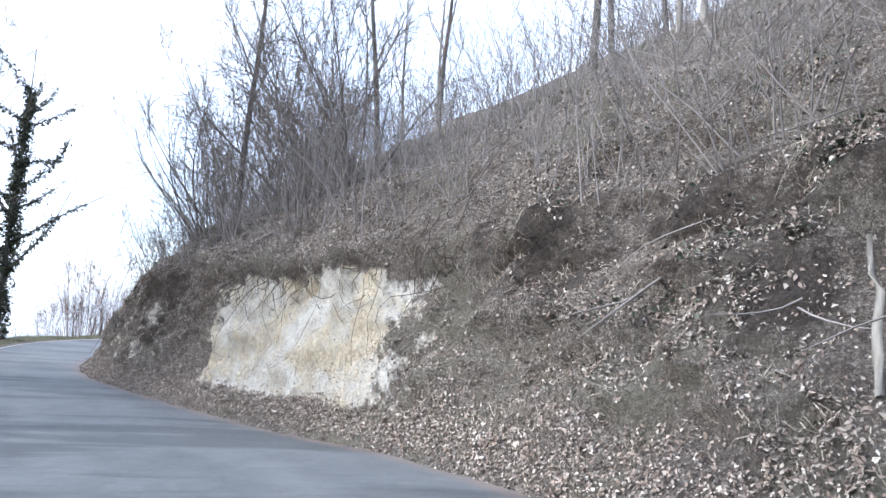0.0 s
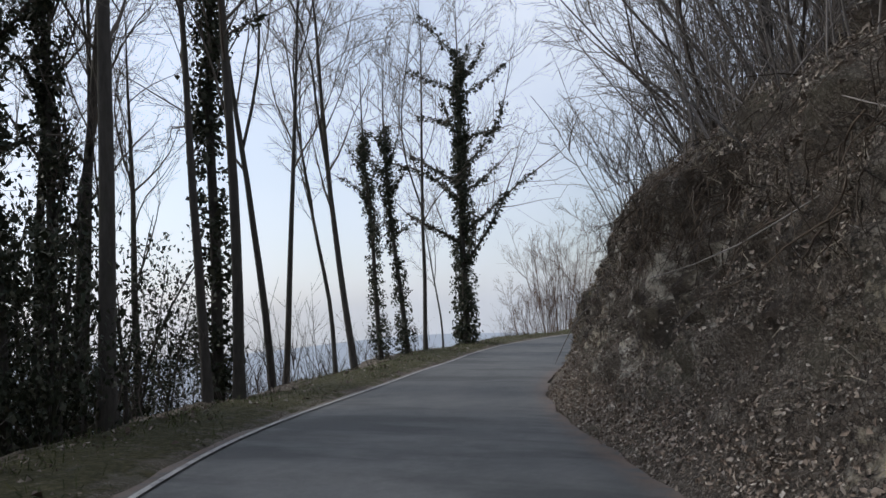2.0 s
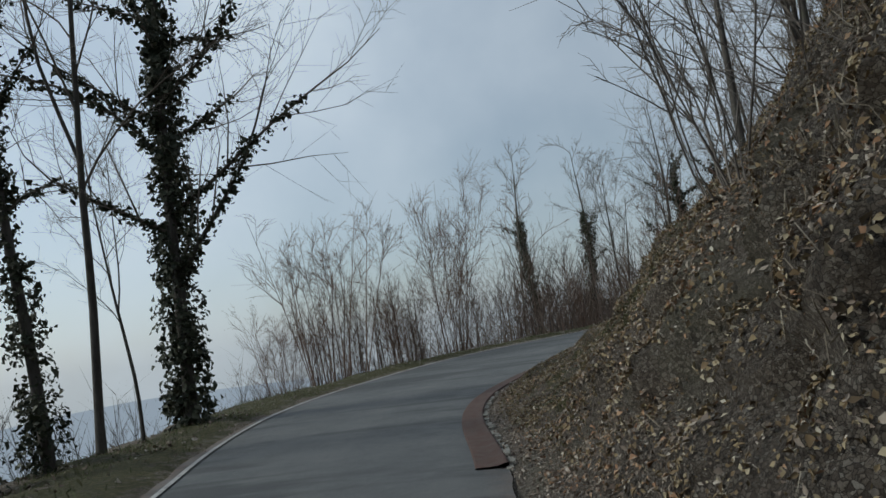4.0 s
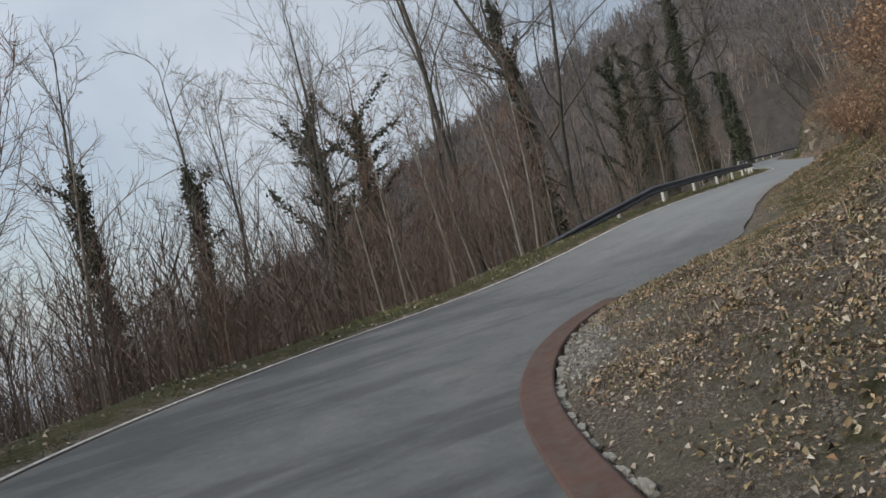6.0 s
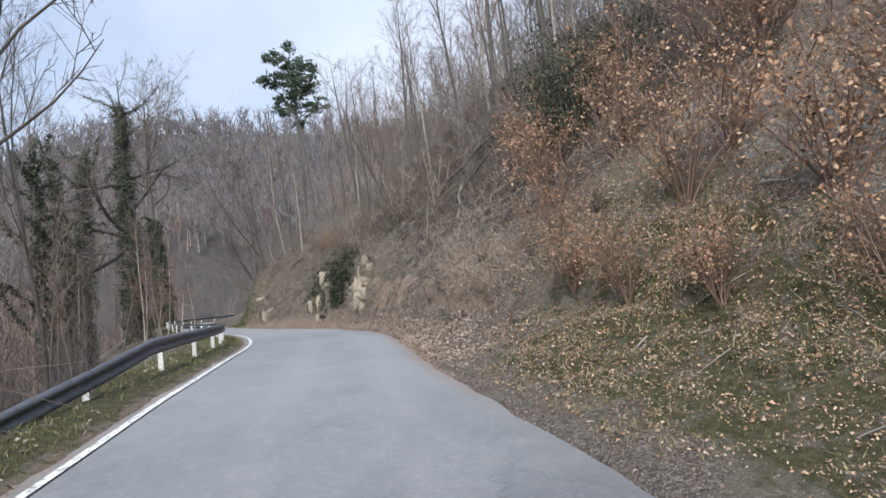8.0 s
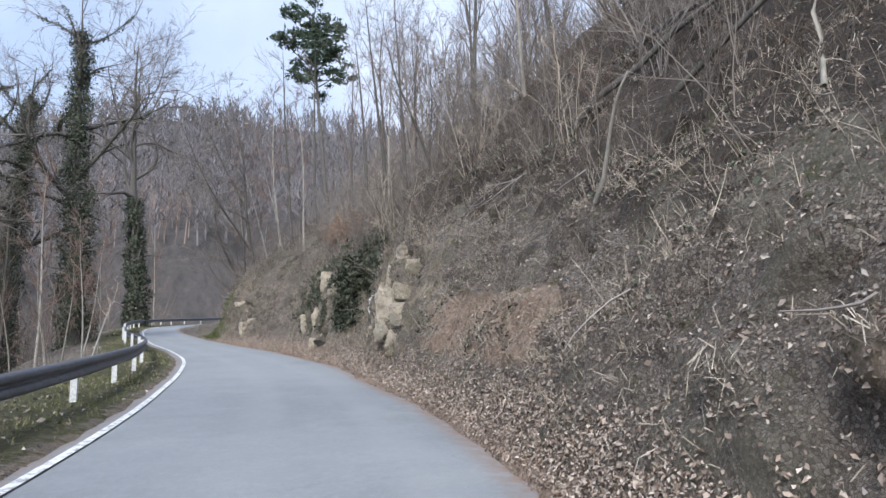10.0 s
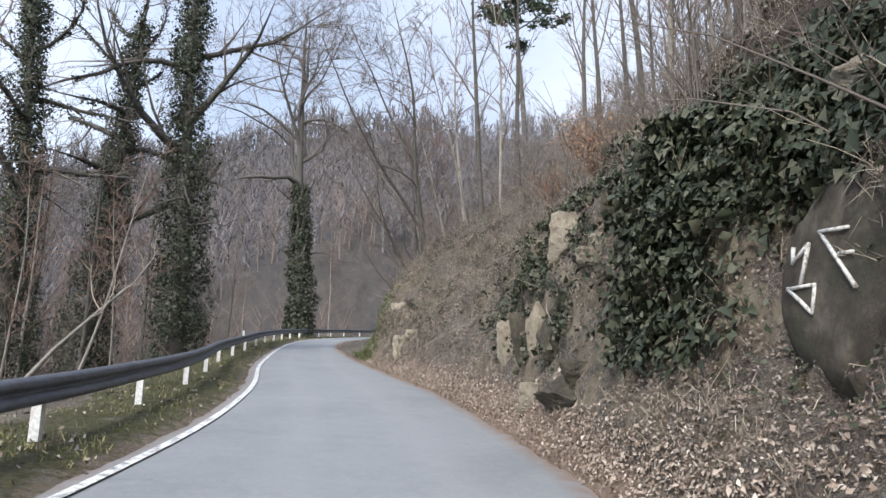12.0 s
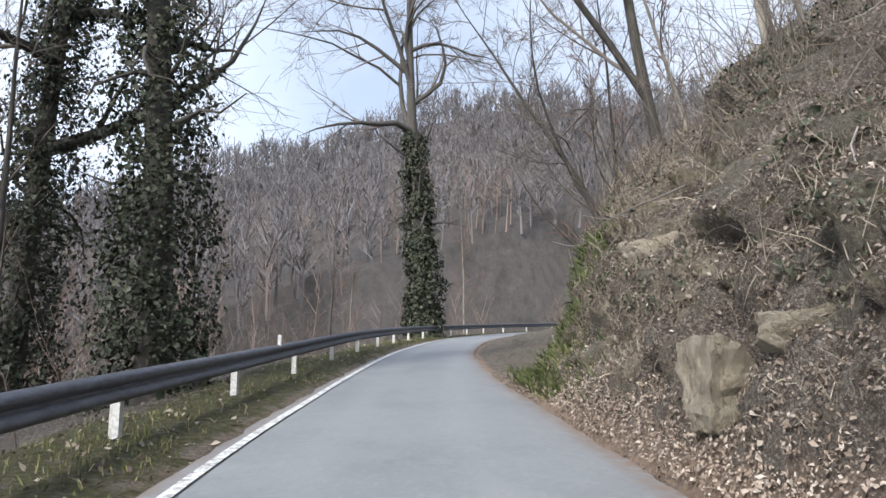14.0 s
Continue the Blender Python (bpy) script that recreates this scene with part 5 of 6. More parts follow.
def far_wood(material, tv, label):
    me = mesh_from("forest", np.array(tv), np.arange(len(tv)).reshape(-1, 3), material)
    tagged(new("forest", me), label, "woods", kind="stuff")


rng = np.random.default_rng(77)
tv, placed = [], 0
while placed < 5600:
    az, r = radians(rng.uniform(8, 112)), 45 + 250 * rng.random() ** 0.75
    x, y = CENTRE[0] + r * math.sin(az), CENTRE[1] + r * math.cos(az)
    i, d = nearest(x, y)
    if d > EDGE_L[i] - 12 and (LINE[i, 0] - x) ** 2 + (LINE[i, 1] - y) ** 2 < 2500:
        continue
    placed += 1
    h = rng.uniform(8, 16) * (0.85 + 0.45 * noise.noise((x * 0.05, y * 0.05, 1.0)))
    far_tree(rng, tv, np.array([x, y, far_z(x, y) - 1.5]), h, az, rng.choice([0.09, 0.13, 0.18]), 0.05 * (1 + r / 130), 0.042 * (1 + r / 130), 13)
far_wood(FAR_WOOD, tv, "leafless grey-brown woods covering the hill across the valley")
tv = []
for k in range(1700):
    p = spot(rng.uniform(26.6, 62) if k % 2 else rng.uniform(26.6, 91.2), -rng.uniform(13, 55))
    z = ground_at(p.x, p.y) - 0.5
    bearing = math.degrees(math.atan2(p.x + 1.8, p.y - 5.5))
    tops = rng.uniform(-3.5, 5.5) if 3 < bearing < 90 else rng.uniform(-5, 3.2) if p.y < 0 else rng.uniform(-6, -0.3)
    far_tree(rng, tv, np.array([p.x, p.y, z]), 0.8 - z + tops, math.atan2(p.x - 4, p.y + 10), 0.06, 0.03, 0.018, 14)
far_wood(TWIG_DARK, tv, "leafless treetops rising from the valley below the road")
tv = []
for k in range(420):
    s = rng.uniform(*[93.1, 180.5])
    d = rng.uniform(13, 27)
    i = int(min(s / STEP, len(SS) - 1))
    p = spot(s, d, rise(i, d) - 0.5)
    far_tree(rng, tv, np.array(p), rng.uniform(6, 11), 1.2, 0.07, 0.03, 0.018, 13)
far_wood(TWIG_GREY, tv, "thin leafless wood on top of the bank")
tv = []
for k in range(1100):
    p = spot(rng.uniform(*[88, 213.75]), -rng.uniform(12, 75))
    i, d = nearest(p.x, p.y)
    if d > EDGE_L[i] - 9:
        continue
    z = (ground_at(p.x, p.y) if d > -33 else far_z(p.x, p.y)) - 0.8
    far_tree(rng, tv, np.array([p.x, p.y, z]), rng.uniform(7, 13), math.atan2(p.x - 25, p.y - 30), rng.choice([0.05, 0.08, 0.11]), 0.035, 0.022, 12)
far_wood(TWIG_BROWN, tv, "leafless wood in the valley bottom")

def thicket(s0, s1, many, gap, material, label):
    """Thin saplings too many to count on the slope below the road."""
    tv = []
    for k in range(many):
        s = rng.uniform(s0, s1)
        i = int(s / STEP)
        d = EDGE_L[i] - gap - 21 * rng.random() ** 1.2
        p = spot(s, d, rise(i, d) - 0.2)
        far_tree(rng, tv, np.array(p), rng.uniform(2.0, 5.0) + 0.12 * (EDGE_L[i] - d), math.atan2(p.x - 5, p.y - 15), rng.choice([0.015, 0.025, 0.04]), 0.01, 0.0075, 12)
    far_wood(material, tv, label)


thicket(74, 95, 1300, 2.8, TWIG_BROWN, "dense red-brown leafless thicket on the slope below the road")
thicket(95, 205, 1300, 7.5, TWIG_DARK, "dark leafless saplings on the slope below the guard rail")

# ---- guard rail
BEAM = [(0.0, 0.830), (0.05, 0.815), (0.083, 0.780), (0.083, 0.745), (0.02, 0.695), (0.0, 0.675), (0.02, 0.655), (0.083, 0.605), (0.083, 0.570), (0.05, 0.535), (0.0, 0.520)]
BEAM += [(x - 0.008, z) for x, z in reversed(BEAM)]
rail = tagged(new("guard_rail"), "galvanised steel guard rail on short posts beside the road", "guard rail")
r0, r1 = 95.5 * 0.95, 205.0
stations = np.arange(r0, r1, 4.0)


def rail_place(s):
    i = int(np.clip(round(s / STEP), 1, len(SS) - 2))
    d = EDGE_L[i] - 0.95 - float(np.interp(s, [117, 126, 138, 150], [0, 0.27, 0.24, 0.1])) - 0.9 * max(0, (r0 + 8 - s) / 8) ** 2
    low = -0.62 * max(0.0, 1 - (s - r0) / 7.0)
    return spot(s, d, float(np.interp(EDGE_L[i] - d, *zip(*DROP)))), SIDE[i], low


for s in stations:
    ss = np.linspace(s, s + 4.02, 6)
    v = []
    for q in ss:
        p, sd, low = rail_place(q)
        v += [(p.x + sd[0] * x, p.y + sd[1] * x, p.z + z - 0.14 + low) for x, z in BEAM]
    n = len(BEAM)
    f = [(a * n + k, a * n + (k + 1) % n, (a + 1) * n + (k + 1) % n, (a + 1) * n + k) for a in range(5) for k in range(n)]
    part("beam", mesh_from("beam", v, f, STEEL), rail)
bm = bmesh.new()
bmesh.ops.create_cube(bm, size=1, matrix=Matrix.Diagonal((0.1, 0.11, 0.96, 1)))
bmesh.ops.bevel(bm, geom=bm.edges[:], offset=0.008, segments=1)
post_me = bpy.data.meshes.new("post")
bm.to_mesh(post_me)
post_me.materials.append(WHITE_PAINT)
for s in stations[1:]:
    p, sd, low = rail_place(s + 0.2)
    ob = part("post", post_me, rail)
    ob.matrix_basis = Matrix.Translation((p.x - sd[0] * 0.06, p.y - sd[1] * 0.06, p.z + 0.13 + low)) @ Matrix.Rotation(math.atan2(sd[1], sd[0]), 4, "Z")

# a small white marker plate on the rail
p, sd, low = rail_place(153 * 0.95)
bm = bmesh.new()
bmesh.ops.create_cube(bm, size=1, matrix=Matrix.Diagonal((0.02, 0.1, 0.22, 1)))
bmesh.ops.bevel(bm, geom=bm.edges[:], offset=0.006, segments=1)
plate = bpy.data.meshes.new("marker_plate")
bm.to_mesh(plate)
plate.materials.append(WHITE_PAINT)
ob = part("marker_plate", plate, rail, "small white marker plate")
ob.matrix_basis = Matrix.Translation((p.x + sd[0] * 0.03, p.y + sd[1] * 0.03, p.z + 0.77)) @ Matrix.Rotation(math.atan2(sd[1], sd[0]) + 0.9, 4, "Z")

# ---- gutter and kerb round the inside of the bend
gutter = tagged(new("gutter"), "red-brown cast gutter strip along the inside of the bend", "gutter", kind="structure")
bm = bmesh.new()
bmesh.ops.create_cube(bm, size=1, matrix=Matrix.Diagonal((0.08, 0.19, 0.12, 1)))
bmesh.ops.bevel(bm, geom=bm.edges[:], offset=0.03, segments=2)
kerb_me = bpy.data.meshes.new("kerb_stone")
bm.to_mesh(kerb_me)
kerb_me.materials.append(KERB)
def along_gutter(step, out):
    """Evenly spaced places along the inner edge of the bend: s of each."""
    fine_s = np.arange(62.5 * 0.95, 85.5 * 0.95, 0.02)
    pts = np.stack([np.interp(fine_s, SS, LINE[:, k]) + np.interp(fine_s, SS, SIDE[:, k]) * (np.interp(fine_s, SS, EDGE_R) + out) for k in range(2)], 1)
    gone = np.r_[0, np.cumsum(np.linalg.norm(np.diff(pts, axis=0), axis=1))]
    at = np.arange(0, gone[-1], step)
    xy = np.stack([np.interp(at, gone, pts[:, k]) for k in range(2)], 1)
    return list(zip(np.interp(at, gone, fine_s), xy, np.arctan2(*np.gradient(xy, axis=0).T[::-1]) - math.pi / 2))


# one cast channel with a shallow dish
DISH = [(-0.17, 0.03), (-0.15, 0.036), (-0.04, 0.028), (0.05, 0.03), (0.13, 0.05), (0.16, 0.05), (0.16, -0.08), (-0.17, -0.08)]
run_g = along_gutter(0.25, -0.13)
v = []
for s, (x, y), turn in run_g:
    z = spot(s, float(np.interp(s, SS, EDGE_R)) - 0.13).z
    v += [(x + math.cos(turn) * u, y + math.sin(turn) * u, z + w) for u, w in DISH]
n = len(DISH)
f = [(a * n + k, a * n + (k + 1) % n, (a + 1) * n + (k + 1) % n, (a + 1) * n + k) for a in range(len(run_g) - 1) for k in range(n)]
part("channel", mesh_from("channel", v, f, BRICK), gutter)
kerb = tagged(new("kerb"), "low weathered stone kerb between gutter and grass", "kerb", kind="structure")
for s, (x, y), turn in along_gutter(0.17, 0.07):
    z = spot(s, float(np.interp(s, SS, EDGE_R)) + 0.07).z
    ob = part("kerb_stone", kerb_me, kerb)
    ob.matrix_basis = Matrix.Translation((x + rng.normal(0, 0.015), y + rng.normal(0, 0.015), z - 0.03 + rng.normal(0, 0.016))) @ Matrix.Rotation(turn + rng.normal(0, 0.1), 4, "Z") @ Matrix.Rotation(rng.normal(0, 0.1), 4, "Y") @ Matrix.Diagonal((rng.uniform(0.6, 1.2), rng.uniform(0.6, 1.15), rng.uniform(0.7, 1.1), 1))


# ---- rocks of the bank: place of the front, width and height
SLABS = [
    (39.36, 34.39, 3.33, 0.22, 1.29), (38.08, 33.93, 3.01, 0.52, 1.08), (39.23, 34.03, 3.94, 0.34, 0.77), (37.13, 33.30, 3.45, 0.2, 0.4), (36.78, 33.28, 3.01, 0.34, 0.5),
    (37.40, 33.10, 4.08, 0.27, 0.33), (42.0, 35.1, 4.9, 0.3, 0.35), (40.13, 34.87, 2.63, 0.33, 0.33), (37.19, 33.46, 2.35, 0.33, 0.51), (38.62, 33.56, 4.46, 0.35, 0.43)]
PILLARS = [
    (47.76, 39.97, 3.24, 0.22, 0.68), (47.05, 39.41, 3.21, 0.27, 0.82), (46.41, 38.95, 3.21, 0.15, 1.16), (46.46, 38.66, 4.68, 0.32, 0.59), (45.63, 38.09, 4.28, 0.21, 0.25), (45.03, 37.82, 4.15, 0.15, 0.23),
    (45.04, 37.64, 4.33, 0.25, 0.32), (44.76, 37.90, 2.73, 0.26, 0.36), (44.99, 38.07, 2.47, 0.59, 0.52), (46.10, 38.97, 2.38, 0.27, 0.36), (46.11, 38.65, 3.15, 0.35, 0.99)]

BLOCKS = [(56.18, 46.71, 3.16, 0.44, 0.83), (58.26, 48.07, 4.67, 0.5, 0.5), (55.51, 46.05, 3.60, 0.36, 0.32)]


def make_rock(seed, material=STONE):
    """A broken block, one metre each way, split along its bedding and joints."""
    rng = np.random.default_rng(seed)
    bm = bmesh.new()
    bmesh.ops.create_cube(bm, size=1.0)
    bmesh.ops.subdivide_edges(bm, edges=bm.edges[:], cuts=17, use_grid_fill=True)
    cuts = [(Vector(rng.normal(0, 1, 3)).normalized(), rng.uniform(0.34, 0.55)) for _ in range(13)]
    for v in bm.verts:
        for nrm, k in cuts:
            v.co -= nrm * max(0, v.co.dot(nrm) - k)
        bed = 0.05 * (round(3 * noise.noise((v.co.x * 1.5, v.co.y * 1.5, v.co.z * 6 + seed))))
        joint = -0.07 * max(0, 1 - abs(noise.noise((v.co.y * 2.2 + seed, v.co.z * 0.9, 4.0))) / 0.06)
        n = noise.fractal(v.co * 3.0 + Vector((seed, 0, 0)), 1, 2, 5)
        m = noise.fractal(v.co * 9.0 + Vector((0, seed, 0)), 1, 2, 3)
        v.co += Vector((v.co.x, v.co.y, 0)) * (bed + joint + 0.11 * n + 0.045 * m) + Vector((0, 0, 0.04 * n + 0.02 * m))
    me = bpy.data.meshes.new("rock")
    bm.to_mesh(me)
    me.materials.append(material)
    return me


ROCKS, SHADED_ROCKS = [make_rock(k) for k in range(6)], [make_rock(k, STONE_SHADED) for k in (7, 8)]
for k, (x, y, z, wide, high) in enumerate(SLABS + PILLARS + BLOCKS):
    i, d = nearest(x, y)
    deep = max(0.4, wide * 1.3)
    out = Vector((SIDE[i, 0], SIDE[i, 1], 0))
    # blocks on the shaded side get the stone with shade in its colour
    shade_side = k in (11, 14, 17, 18, 20)
    ob = tagged(new("rock", SHADED_ROCKS[k % 2] if shade_side else ROCKS[k % 6]), "dark mossy sandstone block in the leafy bank" if shade_side else "weathered tan sandstone block jutting from the leafy bank", "rock", group="rocks in the bank")
    ob.matrix_basis = Matrix.Translation(Vector((x, y, z)) + out * deep * 0.2) @ Matrix.Rotation(math.atan2(out.y, out.x) + 0.35 * math.sin(k * 2.1), 4, "Z") @ Matrix.Rotation(0.1 * math.sin(k * 1.3), 4, "X") @ Matrix.Diagonal((deep * 1.15, wide * 1.7, high * 1.2, 1))

# ---- loose cover of the ground
P00, P10, P01 = ground_xyz[:-1, :-1], ground_xyz[1:, :-1], ground_xyz[:-1, 1:]
P11 = ground_xyz[1:, 1:]
CELL_N = np.cross(P01 - P00, P10 - P00)
CELL_A = np.linalg.norm(CELL_N, axis=2)
CELL_N = CELL_N / (CELL_A[..., None] + 1e-9)
CELL_N *= np.where(CELL_N[..., 2:3] < 0, -1, 1)
CS, CD, CH = S2[:-1, :-1], D[:-1, :-1], Hh[:-1, :-1]
CR, CL = CD - EDGE_R[:-1, None], EDGE_L[:-1, None] - CD
PATCHY = np.clip(0.6 + 1.5 * n1[:-1, :-1] + 0.8 * n2[:-1, :-1], 0.12, 1.6)


def sample(weight, many, rng):
    w = (CELL_A * weight).ravel()
    pick = rng.choice(len(w), many, p=w / w.sum())
    a, b = rng.random(many)[:, None], rng.random(many)[:, None]
    i, j = np.unravel_index(pick, CS.shape)
    p = (P00[i, j] * (1 - a) + P10[i, j] * a) * (1 - b) + (P01[i, j] * (1 - a) + P11[i, j] * a) * b
    return p, CELL_N[i, j]


def blades(name, p, n, length, wide, material, rng, lean=0.5, droop=0.35):
    """Bent grass blades of two triangles and a tip."""
    m = len(p)
    up = n * 0.4 + np.array([0, 0, 0.8]) + rng.normal(0, lean, (m, 3))
    up /= np.linalg.norm(up, axis=1)[:, None]
    side = np.cross(up, rng.normal(0, 1, (m, 3)))
    side /= np.linalg.norm(side, axis=1)[:, None] + 1e-9
    l = (length * rng.uniform(0.4, 1.3, m))[:, None]
    mid = p + up * l * 0.55
    tip = p + up * l + rng.normal(0, 0.25, (m, 3)) * l - np.array([0, 0, droop]) * l
    v = np.stack([p - side * wide, p + side * wide, mid + side * wide * 0.7, mid - side * wide * 0.7, tip], 1).reshape(-1, 3)
    f = np.arange(m)[:, None] * 5
    return mesh_from(name, v, np.concatenate([f + [0, 1, 2], f + [0, 2, 3], f + [3, 2, 4]]), material)


rng = np.random.default_rng(101)
near = np.interp(CS, [19, 28.5, 156.75, 190], [0.2, 1, 1, 0.2])
close = np.interp(CS, [25.65, 28.5, 50.35, 54.15, 58.9, 62.7, 79.8, 85.5, 93.1, 95.95, 142.5, 148.2, 161.5], [0.05, 1, 1, 0.3, 0.5, 1.2, 1.2, 0.6, 0.7, 1.5, 1.5, 0.3, 0.03])
bank_w = (CR > 0.02) * np.interp(CR, [0.0, 0.3, 1.4, 6, 12, 20], [2.2, 3.2, 1.9, 0.32, 0.04, 0.0]) * close
steep = np.clip(1.2 * CELL_N[..., 2] + 0.35, 0.3, 1)
bare = 1 - 0.985 * np.clip(sand[:-1, :-1] * 1.3, 0, 1)
loose = np.interp(CS, [57, 60.8, 77.9, 85.5, 96.9], [1, 0.5, 0.5, 0.5, 1])
litter = bank_w * steep * bare * PATCHY * loose
for here, many, size, material, label in ((CS < 76, 160000, 0.021, FALLEN, "dry brown fallen leaves covering the sandy bank"), (CS >= 76, 240000, 0.0195, DULL_LEAF, "dull grey-brown fallen leaves covering the bank")):
    p, n = sample(litter * here, many, rng)
    tagged(new("fallen_leaves", leaf_mesh("fallen_leaves", p + n * rng.uniform(0.005, 0.05, (len(p), 1)), n, size, material, rng, 0.5, 1.6)), label, "leaves", kind="stuff")
p, n = sample((CR > 0.35) * (CR < 7) * np.interp(CS, [51, 55, 70, 76], [0, 1, 1, 0]) * np.clip(0.55 + 1.3 * n2[:-1, :-1], 0.12, 1), 62000, rng)
tagged(new("fallen_leaves", leaf_mesh("fallen_leaves", p + n * rng.uniform(0.005, 0.04, (len(p), 1)), n, 0.023, BEND_LEAF, rng, 0.5, 1.5)), "brown and pale dead leaves over the grassy inside of the bend", "leaves", kind="stuff")
p, n = sample((CL > -0.3) * (CL < 14) * np.interp(CL, [0, 1, 4, 14], [0.5, 1, 1, 0.5]) * near * PATCHY, 26000, rng)
tagged(new("fallen_leaves", leaf_mesh("fallen_leaves", p + n * 0.02, n, 0.045, FALLEN, rng, 0.6, 1.35)), "dry brown leaves on the valley-side verge", "leaves", kind="stuff")
foot = (CR > 0.03) * (CR < 1.5) * np.interp(CH, [0.3, 0.75], [1, 0.03]) * np.interp(CS, [25.65, 28.5, 49.4, 52.25, 94.05, 95.95, 144.4, 148.2], [0, 0.5, 0.5, 0, 0, 1, 1, 0])
p, n = sample(foot * bare * np.interp(CR, [0.03, 0.2, 0.9, 1.5], [0.6, 1, 0.8, 0.1]), 60000, rng)
tagged(new("fallen_leaves", leaf_mesh("fallen_leaves", p + n * rng.uniform(0.005, 0.05, (len(p), 1)), n, 0.022, FOOT_LEAF, rng, 0.5, 1.6)), "thick drift of dry leaves along the foot of the bank", "leaves", kind="stuff")
p, n = sample((CR > 0.2) * (CR < 7) * np.interp(CS, [52, 57, 68.4, 95, 98.8], [0, 1.6, 1, 0.8, 0]) * np.clip(n1[:-1, :-1] * 3 + 0.45, 0.05, 1), 26000, rng)
p2, n2b = sample((CR > 1.0) * (CR < 9) * (CH > 0.25) * np.interp(CS, [76, 82, 95, 97], [0, 0.7, 1, 0]), 26000, rng)
p3, n3b = sample((CR > 0.5) * (CR < 6.5) * np.interp(CS, [55, 60, 70, 74, 80, 83, 92, 95], [0, 0.3, 0.3, 1, 1, 0.55, 0.55, 0]) * np.clip(0.5 + 1.2 * n2[:-1, :-1], 0.08, 1), 58000, rng)
tagged(new("fallen_leaves", leaf_mesh("fallen_leaves", p3 + n3b * rng.uniform(0.004, 0.03, (len(p3), 1)), n3b, 0.0155, TAN_LEAF, rng, 0.5, 1.5)), "tan dry leaves over the grass inside the bend", "leaves", kind="stuff")
p, n = np.concatenate([p, p2]), np.concatenate([n, n2b])
tagged(new("fallen_leaves", leaf_mesh("fallen_leaves", p + n * rng.uniform(0.005, 0.04, (len(p), 1)), n, 0.021, RUSSET, rng, 0.5, 1.5)), "russet beech leaves scattered over the lay-by and its bank", "leaves", kind="stuff")
# broken stones at the end of the gutter
p, n = sample((CR > 0.08) * np.interp(CR, [0.08, 0.3, 0.7, 1.1], [1, 1, 0.4, 0]) * np.interp(CS, [75.05, 76.95, 81.7, 84.08], [0, 1, 1, 0]), 420, rng)
eight = np.array([(1, 0, 0), (-1, 0, 0), (0, 1, 0), (0, -1, 0), (0, 0, 1), (0, 0, -1)], float)
sides = np.array([(0, 2, 4), (2, 1, 4), (1, 3, 4), (3, 0, 4), (2, 0, 5), (1, 2, 5), (3, 1, 5), (0, 3, 5)])
turns = rng.normal(0, 1, (len(p), 3, 3))
turns = np.linalg.qr(turns)[0]
v = p[:, None] + np.einsum("vk,nkj->nvj", eight, turns) * (rng.uniform(0.012, 0.04, (len(p), 6, 1)))
f = (np.arange(len(p))[:, None, None] * 6 + sides[None]).reshape(-1, 3)
tagged(new("gravel", mesh_from("gravel", v.reshape(-1, 3), f, KERB)), "loose pale broken stones beside the gutter's end", "gravel", kind="stuff")
p, n = sample(bank_w * (CH > 0.4) * np.clip(bare, 0.02, 1) * np.clip(PATCHY - 0.2, 0.02, 2), 28000, rng)
tagged(new("dry_grass", blades("dry_grass", p, n, 0.22, 0.004, STRAW, rng, 0.85, 0.5)), "withered straw-coloured grass and stalks on the bank", "grass", kind="stuff")
p, n = sample((CL > 0.25) * np.interp(CL, [0.25, 0.6, 2.2, 4.0], [0, 1, 1, 0.05]) * near * PATCHY * (CS < 84), 13000, rng)
tagged(new("verge_grass", blades("verge_grass", p, n, 0.13, 0.005, GREEN, rng, 0.5, 0.3)), "short green and straw grass on the verge", "grass", kind="stuff")
p, n = sample((CL > 0.3) * np.interp(CL, [0.3, 0.6, 1.8, 3.5], [0, 1, 1, 0.05]) * near * PATCHY * (CS > 82), 24000, rng)
tagged(new("verge_grass", blades("verge_grass", p, n, 0.12, 0.0055, FRESH, rng, 0.5, 0.3)), "fresh green and straw grass under the guard rail", "grass", kind="stuff")
p, n = sample((CR > 0.25) * (CR < 4.5) * np.interp(CS, [57, 62.7, 93.1, 96.9], [0, 1, 1, 0]) * PATCHY, 27000, rng)
tagged(new("lay_by_grass", blades("lay_by_grass", p, n, 0.1, 0.005, OLIVE, rng, 0.6, 0.4)), "short patchy grass on the inside of the bend", "grass", kind="stuff")
p, n = sample((CR > 0.1) * (CR < 1.3) * np.exp(-((CS - 144.6) / 2.0) ** 2), 4500, rng)
tagged(new("green_weeds", blades("green_weeds", p, n, 0.3, 0.012, GREEN, rng, 0.5, 0.3)), "fresh green weeds at the foot of the rock", "grass", kind="stuff")
ivy_zone = (np.exp(-((CS - SS[im] - 1.75) / 0.65) ** 2) * np.interp(CH, [0.9, 1.3, 3.0, 3.4], [0, 1, 1, 0]) + np.exp(-((CS - SS[im] - 0.9) / 1.3) ** 2) * np.interp(CH, [2.2, 2.5, 3.8, 4.4], [0, 1, 1, 0])) * (CR > 0)
p, n = sample(ivy_zone, 11000, rng)
side_out = np.array([-0.45, 0.85, 0.15])
tagged(new("ivy_curtain", leaf_mesh("ivy_curtain", p + side_out * rng.uniform(0.02, 0.3, (len(p), 1)), n + side_out * 1.5, 0.075, IVY, rng, 0.45, 1.05)), "dark green ivy hanging over the rock face", "ivy")
s_ivy = nearest(46.4, 38.95)[0] * STEP
